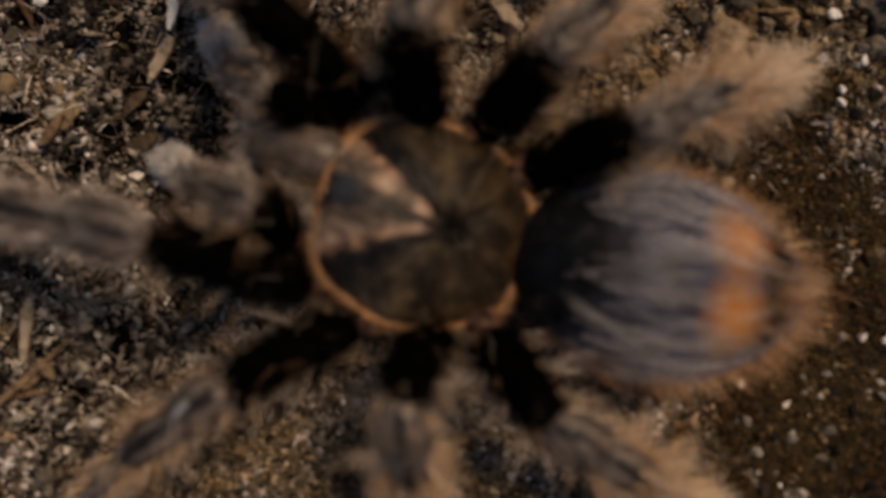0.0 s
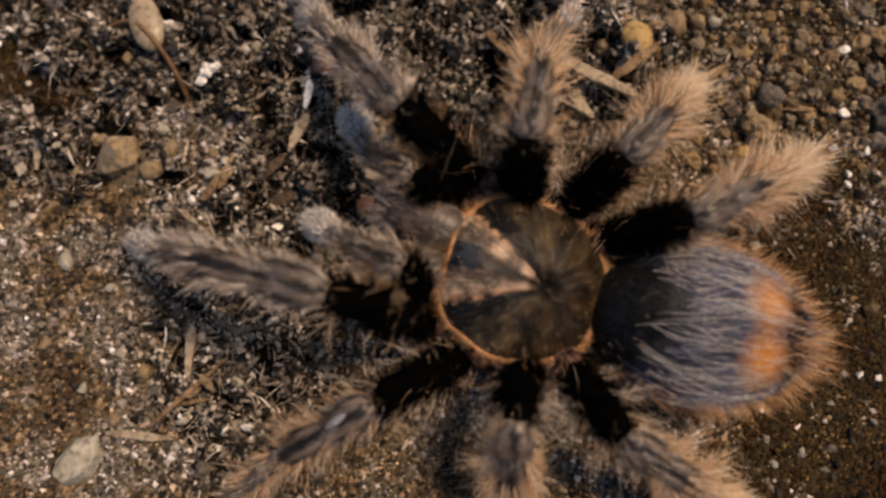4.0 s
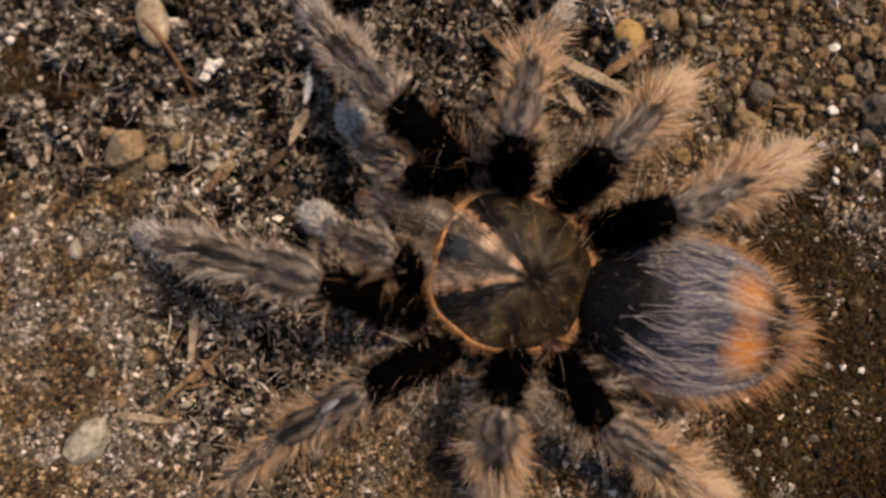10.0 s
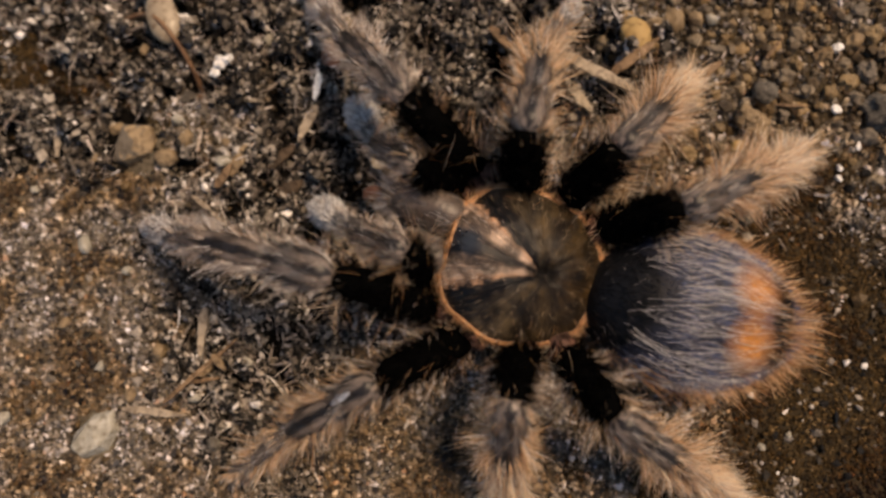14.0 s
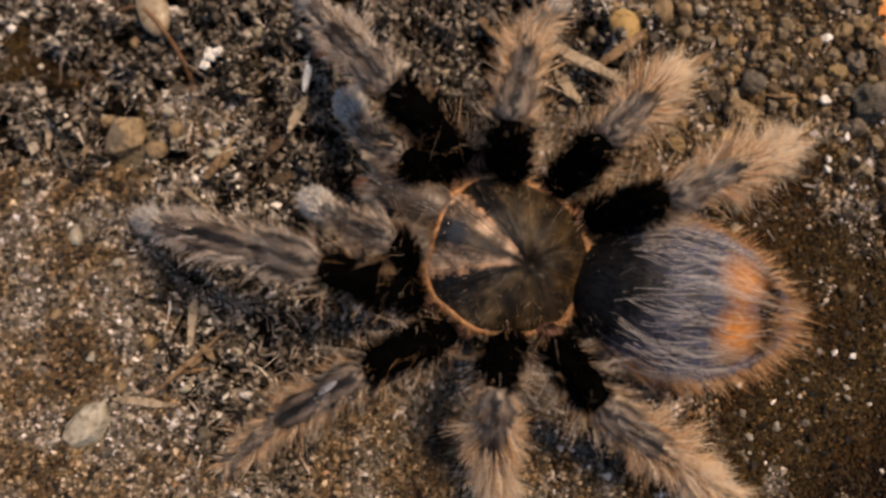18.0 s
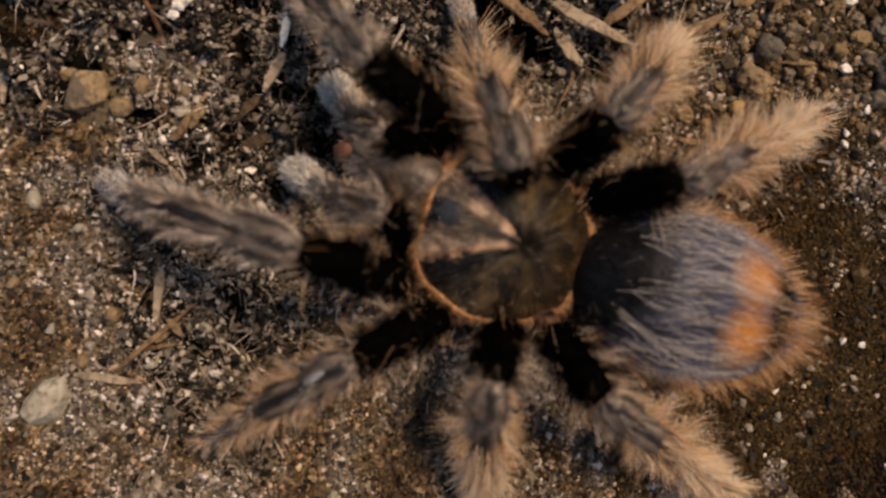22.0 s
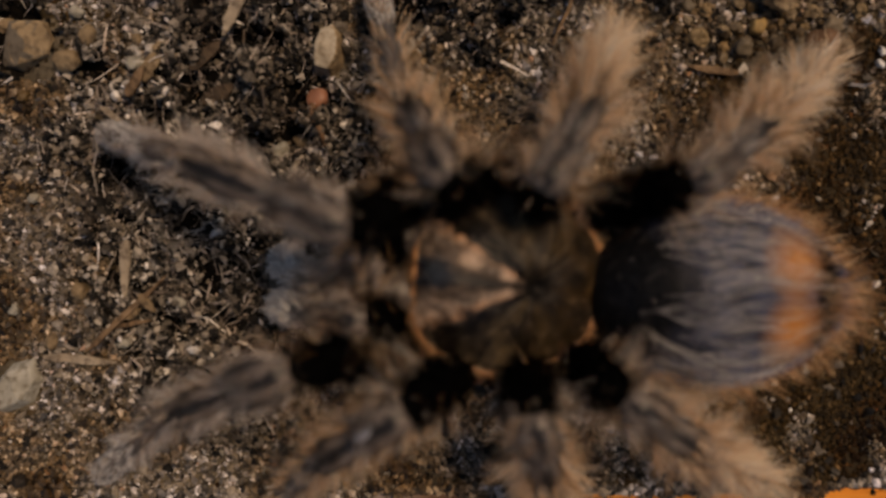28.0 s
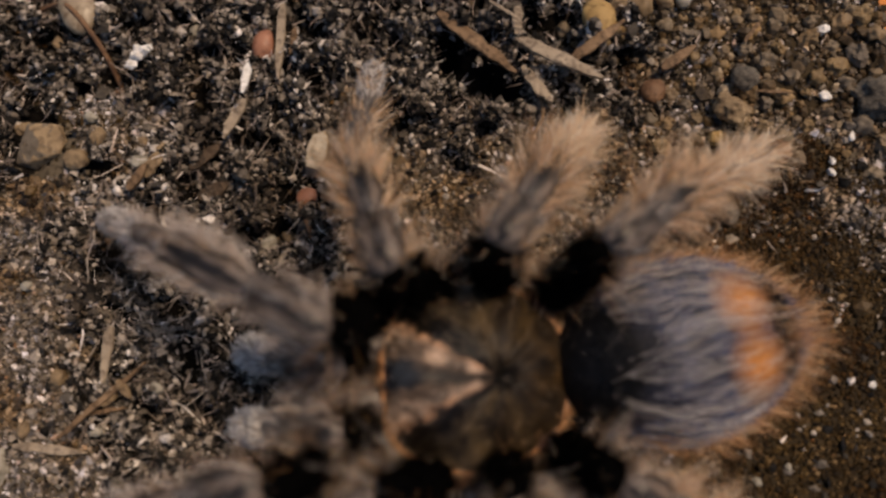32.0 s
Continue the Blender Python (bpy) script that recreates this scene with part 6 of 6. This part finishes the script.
LIMB_ROWS["R4"] = [
    (0, (12.5, 13.3, 20.3), (21.9, 23.5, 11.9), (29.3, 31.8, 2.2)),
    (20.6, (12.5, 13.3, 20.3), (21.9, 23.5, 11.9), (29.3, 31.8, 2.2)),
    (21, (13.4, 12.8, 19.7), (22.7, 23.4, 11.7), (29.7, 31.3, 2.2)),
    (22, (12.9, 12.9, 20.1), (21.2, 22.6, 10.1), (29.0, 31.5, 2.2)),
    (23, (13.6, 11.9, 19.6), (21.9, 21.2, 9.2), (29.7, 30.7, 2.2)),
    (23.5, (11.7, 13.2, 20.8), (17.8, 24.0, 10.4), (24.7, 34.3, 2.2)),
    (24.5, (11.8, 12.1, 21.0), (18.6, 23.4, 11.6), (25.9, 32.4, 2.2)),
    (25.5, (14.6, 10.9, 18.7), (23.1, 21.2, 9.5), (31.0, 30.4, 2.2)),
    (27.3, (12.8, 12.6, 20.2), (22.7, 21.8, 11.4), (31.0, 31.0, 2.2)),
    (28, (12.8, 12.6, 20.2), (22.7, 21.8, 11.4), (31.0, 31.0, 2.2)),
    (28.5, (12.9, 12.8, 20.1), (23.0, 21.4, 10.8), (31.5, 30.8, 2.2)),
    (29, (3.8, 10.2, 22.9), (17.9, 12.0, 15.1), (32.2, 14.1, 7.0)),
    (29.5, (1.0, 7.7, 22.0), (15.5, 10.2, 15.1), (28.8, 13.2, 5.7)),
    (30, (3.6, 10.3, 22.9), (17.9, 10.7, 15.4), (31.5, 12.0, 6.0)),
    (30.5, (4.6, 11.8, 23.0), (19.0, 13.3, 15.6), (32.7, 15.9, 6.7)),
    (31, (7.7, 12.8, 22.5), (20.5, 20.8, 16.7), (32.7, 26.3, 6.9)),
    (32, (9.8, 12.9, 21.9), (21.2, 21.4, 14.3), (33.6, 28.1, 5.4)),
]
LIMB_ROWS["L1"] = [
    (0, (-24.3, -9.3, 23.0), (-43.5, -11.2, 17.7), (-56.5, -11.7, 2.2)),
    (20.6, (-24.3, -9.3, 23.0), (-43.5, -11.2, 17.7), (-56.5, -11.7, 2.2)),
    (21, (-23.6, -9.6, 23.8), (-42.8, -10.5, 18.3), (-55.9, -10.6, 2.2)),
    (22, (-23.7, -9.7, 23.7), (-42.8, -10.9, 18.1), (-57.0, -10.9, 2.6)),
    (23, (-23.5, -9.6, 23.9), (-42.6, -10.7, 18.1), (-56.8, -10.6, 2.6)),
    (23.5, (-17.4, -10.3, 27.7), (-34.9, -16.7, 20.3), (-47.2, -22.0, 4.1)),
    (24.5, (-18.9, -8.6, 27.1), (-36.2, -14.7, 19.2), (-48.3, -20.6, 3.0)),
    (25.5, (-18.1, -7.5, 27.5), (-35.7, -12.4, 19.4), (-48.9, -17.8, 4.0)),
    (27.3, (-23.3, -9.9, 24.1), (-37.8, -19.2, 13.9), (-49.2, -30.9, 2.2)),
    (28, (-23.3, -9.9, 24.1), (-37.8, -19.2, 13.9), (-49.2, -30.9, 2.2)),
    (29, (-22.4, -9.6, 24.9), (-38.0, -17.8, 15.4), (-50.5, -27.7, 2.2)),
    (29.5, (-20.7, -10.8, 26.0), (-36.1, -19.1, 16.1), (-48.0, -28.5, 2.2)),
    (30, (-22.6, -9.2, 24.7), (-39.2, -14.4, 14.8), (-49.2, -18.2, 2.2)),
    (30.5, (-25.2, -8.6, 21.9), (-43.2, -12.7, 14.3), (-51.3, -16.3, 2.2)),
    (31, (-23.2, -9.5, 24.2), (-40.5, -13.5, 15.0), (-50.7, -17.8, 2.2)),
    (32, (-23.5, -9.6, 23.9), (-40.5, -14.3, 14.4), (-50.2, -18.7, 2.2)),
]
LIMB_ROWS["L2"] = [
    (0, (-15.6, -19.5, 15.7), (-25.0, -30.6, 7.7), (-30.9, -40.8, 2.2)),
    (20.6, (-15.6, -19.5, 15.7), (-25.0, -30.6, 7.7), (-30.9, -40.8, 2.2)),
    (21, (-15.3, -19.2, 16.9), (-25.0, -29.9, 8.8), (-31.4, -39.5, 2.2)),
    (22, (-14.4, -18.9, 18.7), (-23.9, -29.9, 10.7), (-31.0, -39.2, 2.2)),
    (23, (-14.5, -18.5, 19.1), (-24.0, -29.4, 11.0), (-30.8, -38.8, 2.2)),
    (23.5, (-13.3, -18.1, 20.7), (-23.8, -29.0, 13.8), (-30.9, -37.0, 3.3)),
    (24.5, (-14.5, -17.0, 20.4), (-26.3, -26.4, 13.5), (-34.9, -32.7, 3.0)),
    (25.5, (-14.3, -14.6, 21.9), (-27.2, -23.1, 15.9), (-36.9, -29.3, 6.2)),
    (27.3, (-12.0, -12.2, 24.1), (-20.9, -21.6, 13.7), (-26.9, -30.8, 3.5)),
    (28, (-12.0, -12.2, 24.1), (-20.9, -21.6, 13.7), (-26.9, -30.8, 3.5)),
    (29, (-12.0, -11.1, 24.1), (-21.3, -20.4, 14.0), (-27.8, -29.4, 3.9)),
    (29.5, (-10.1, -10.8, 25.0), (-19.1, -19.5, 14.1), (-25.6, -28.4, 4.0)),
    (30, (-12.1, -10.9, 24.1), (-23.4, -17.0, 13.5), (-31.2, -22.3, 2.2)),
    (30.5, (-13.7, -11.1, 23.1), (-24.7, -16.8, 12.0), (-32.7, -22.6, 2.2)),
    (31, (-12.9, -11.3, 23.6), (-23.6, -17.8, 12.7), (-31.5, -23.3, 2.2)),
    (32, (-12.8, -11.0, 23.7), (-23.1, -17.2, 12.2), (-30.5, -23.4, 2.2)),
]
LIMB_ROWS["L3"] = [
    (0, (0.2, -15.6, 20.5), (3.3, -23.7, 9.2), (6.8, -31.1, 2.2)),
    (20.6, (0.2, -15.6, 20.5), (3.3, -23.7, 9.2), (6.8, -31.1, 2.2)),
    (21, (0.4, -15.8, 20.4), (2.5, -23.6, 8.7), (5.3, -31.1, 2.2)),
    (22, (0.6, -15.3, 20.7), (3.4, -24.1, 9.9), (5.9, -30.8, 2.2)),
    (23, (0.2, -15.0, 20.9), (2.9, -23.9, 10.1), (5.3, -31.0, 2.2)),
    (23.5, (-0.2, -11.9, 22.1), (2.9, -21.1, 11.6), (4.9, -28.3, 2.5)),
    (24.5, (-0.6, -11.7, 22.1), (0.8, -20.7, 11.2), (1.8, -28.1, 2.2)),
    (25.5, (-1.6, -11.8, 21.9), (-1.0, -20.9, 10.9), (-0.6, -28.2, 2.2)),
    (27.3, (0.1, -11.4, 22.2), (3.9, -20.9, 12.3), (7.2, -28.3, 3.7)),
    (28, (0.1, -11.4, 22.2), (3.9, -20.9, 12.3), (7.2, -28.3, 3.7)),
    (29, (0.6, -11.7, 22.1), (4.4, -21.3, 12.4), (7.3, -29.8, 4.7)),
    (29.5, (1.5, -11.3, 22.2), (5.4, -20.2, 11.7), (8.6, -28.4, 3.9)),
    (30, (0.0, -13.0, 21.8), (1.5, -20.9, 10.1), (2.5, -28.3, 2.2)),
    (30.5, (-0.6, -11.9, 22.0), (0.6, -19.6, 10.1), (1.4, -26.3, 2.2)),
    (31, (0.1, -10.7, 22.3), (1.5, -18.2, 10.3), (2.5, -24.2, 2.2)),
    (32, (-0.8, -11.1, 22.2), (1.6, -18.5, 10.2), (2.9, -24.9, 2.2)),
]
LIMB_ROWS["L4"] = [
    (0, (13.4, -13.4, 16.3), (25.6, -16.0, 8.6), (36.7, -18.9, 2.2)),
    (20.6, (13.4, -13.4, 16.3), (25.6, -16.0, 8.6), (36.7, -18.9, 2.2)),
    (21, (13.7, -13.6, 15.7), (25.7, -15.9, 7.8), (36.9, -19.5, 2.2)),
    (22, (13.3, -13.0, 16.7), (24.9, -15.9, 8.3), (36.3, -18.6, 2.2)),
    (23, (12.9, -13.1, 17.0), (24.4, -16.4, 8.6), (36.0, -19.9, 2.2)),
    (23.5, (10.5, -10.0, 20.3), (22.5, -12.6, 12.4), (33.7, -14.7, 3.8)),
    (24.5, (9.5, -10.3, 20.6), (20.3, -13.3, 11.2), (31.5, -16.0, 2.7)),
    (25.5, (9.0, -11.8, 20.2), (20.0, -16.1, 11.6), (30.4, -21.9, 3.7)),
    (27.3, (8.7, -8.8, 21.1), (19.5, -14.6, 13.2), (30.6, -19.3, 5.5)),
    (28, (8.7, -8.8, 21.1), (19.5, -14.6, 13.2), (30.6, -19.3, 5.5)),
    (29, (9.7, -8.5, 20.9), (20.4, -14.8, 13.3), (31.1, -20.4, 5.5)),
    (29.5, (9.7, -8.6, 20.9), (21.0, -13.5, 13.0), (32.2, -17.5, 5.1)),
    (30, (10.3, -11.8, 19.7), (20.6, -18.1, 11.5), (30.7, -24.1, 3.2)),
    (30.5, (10.4, -10.8, 20.0), (20.5, -17.0, 11.5), (30.3, -22.8, 2.8)),
    (31, (10.4, -10.2, 20.2), (20.5, -16.1, 11.5), (30.5, -21.5, 2.9)),
    (32, (10.3, -9.8, 20.4), (20.6, -15.3, 11.6), (30.8, -20.4, 2.9)),
]
LIMB_ROWS["PR"] = [
    (0, (-20.5, 7.0, 19.3), (-26.9, 9.2, 12.9), (-33.1, 14.8, 6.5)),
    (20.6, (-20.5, 7.0, 19.3), (-26.9, 9.2, 12.9), (-33.1, 14.8, 6.5)),
    (21, (-20.6, 7.2, 19.3), (-27.1, 9.4, 13.0), (-33.2, 15.3, 6.7)),
    (22, (-20.9, 6.2, 18.7), (-26.2, 7.7, 11.3), (-32.3, 12.4, 4.1)),
    (23, (-20.8, 6.6, 19.0), (-26.3, 7.9, 11.7), (-31.9, 13.2, 4.6)),
    (23.5, (-16.8, 1.5, 17.9), (-21.8, 0.2, 10.2), (-29.4, -0.5, 3.0)),
    (24.5, (-17.4, 2.6, 18.9), (-25.3, 4.0, 14.3), (-32.2, 6.8, 6.8)),
    (25.5, (-14.1, 3.5, 20.1), (-21.9, 6.9, 16.5), (-29.1, 10.4, 9.7)),
    (27.3, (-16.5, 1.4, 17.9), (-22.9, -3.1, 12.9), (-29.6, -1.3, 5.1)),
    (28, (-16.5, 1.4, 17.9), (-22.9, -3.1, 12.9), (-29.6, -1.3, 5.1)),
    (29, (-17.4, -0.2, 14.2), (-24.3, -3.4, 8.7), (-33.7, -0.3, 5.5)),
    (29.5, (-15.7, 0.9, 17.5), (-24.0, -3.0, 16.3), (-31.8, -1.0, 9.5)),
    (30, (-15.9, 0.6, 16.9), (-21.6, 2.5, 9.8), (-28.9, 4.7, 3.0)),
    (30.5, (-16.3, 1.7, 18.3), (-23.1, 2.9, 12.1), (-30.4, 6.4, 5.4)),
    (31, (-16.4, 2.4, 19.0), (-23.3, 1.7, 12.8), (-30.7, 4.2, 5.8)),
    (32, (-16.7, 1.6, 18.1), (-23.5, 1.3, 11.7), (-31.1, 3.5, 4.8)),
]
LIMB_ROWS["PL"] = [
    (0, (-17.6, -3.4, 20.3), (-25.1, -2.6, 14.8), (-32.1, -0.9, 7.9)),
    (20.6, (-17.6, -3.4, 20.3), (-25.1, -2.6, 14.8), (-32.1, -0.9, 7.9)),
    (21, (-17.3, -3.0, 20.4), (-24.6, -2.2, 14.7), (-31.6, -0.2, 7.8)),
    (22, (-17.0, -2.1, 20.4), (-24.1, -2.2, 14.4), (-31.6, -0.6, 8.0)),
    (23, (-17.3, -1.9, 20.1), (-24.8, -1.9, 14.5), (-32.0, -0.2, 7.8)),
    (23.5, (-17.7, -3.9, 20.3), (-23.5, -5.3, 13.2), (-29.7, -6.8, 5.4)),
    (24.5, (-18.0, -3.0, 20.0), (-24.7, -4.3, 13.7), (-31.1, -4.1, 6.0)),
    (25.5, (-15.9, -1.8, 20.6), (-23.0, -1.4, 14.6), (-30.1, -0.1, 7.7)),
    (27.3, (-17.2, -5.0, 20.6), (-23.0, -6.1, 13.4), (-28.9, -6.6, 5.3)),
    (28, (-17.2, -5.0, 20.6), (-23.0, -6.1, 13.4), (-28.9, -6.6, 5.3)),
    (29, (-16.8, -4.9, 20.7), (-22.7, -6.0, 13.7), (-28.0, -7.6, 5.4)),
    (29.5, (-15.1, -6.5, 21.0), (-20.9, -6.2, 13.8), (-27.6, -7.5, 6.4)),
    (30, (-15.5, -4.0, 21.1), (-21.6, -4.5, 14.1), (-29.4, -5.0, 7.9)),
    (30.5, (-16.0, -5.0, 21.0), (-21.6, -4.5, 13.6), (-29.2, -5.4, 7.2)),
    (31, (-16.6, -5.3, 20.8), (-22.9, -5.0, 13.9), (-29.9, -4.8, 6.7)),
    (32, (-16.6, -5.4, 20.8), (-22.7, -5.2, 13.7), (-29.9, -5.3, 6.9)),
]


def aimed(a, b, across):
    """The pose of a limb piece that starts at a and points at b; across: the level axis of the limb."""
    x = (b - a).normalized()
    z = x.cross(across).normalized()
    y = z.cross(x)
    return Matrix.Translation(a * MM) @ Matrix((x, y, z)).transposed().to_4x4()


def motions():
    walk(spider, [(t, pose(x * MM, y * MM, 0, 0, 0, c)) for t, x, y, c, _ in BODY_ROWS])
    rows = []
    for t, _, _, _, a in BODY_ROWS:
        a = radians(a)
        rows.append((t, pose(4.7 * MM, 0.6 * MM, 0, 0, 0, math.degrees(math.atan2(26 * math.sin(a) - 0.6, 26 * math.cos(a) - 6)))))
    walk(back, rows)
    for key, keys in LIMB_ROWS.items():
        hip, (l1, l2, l3) = HIPS[key]
        hip = Vector(hip)
        poses = {}
        for t, knee, ankle, tip in keys:
            knee, ankle, tip = Vector(knee), Vector(ankle), Vector(tip)
            flat = tip - hip
            across = Vector((-flat.y, flat.x, 0)).normalized()
            knee = hip + (knee - hip).normalized() * l1
            ankle = knee + (ankle - knee).normalized() * l2
            for link, (a, b) in enumerate(((hip, knee), (knee, ankle), (ankle, tip))):
                poses.setdefault(link, []).append((t, aimed(a, b, across)))
        for ob, link, off in LIMB_PARTS[key]:
            walk(ob, [(t, m @ Matrix.Translation((off * MM, 0, 0))) for t, m in poses[link]])


motions()
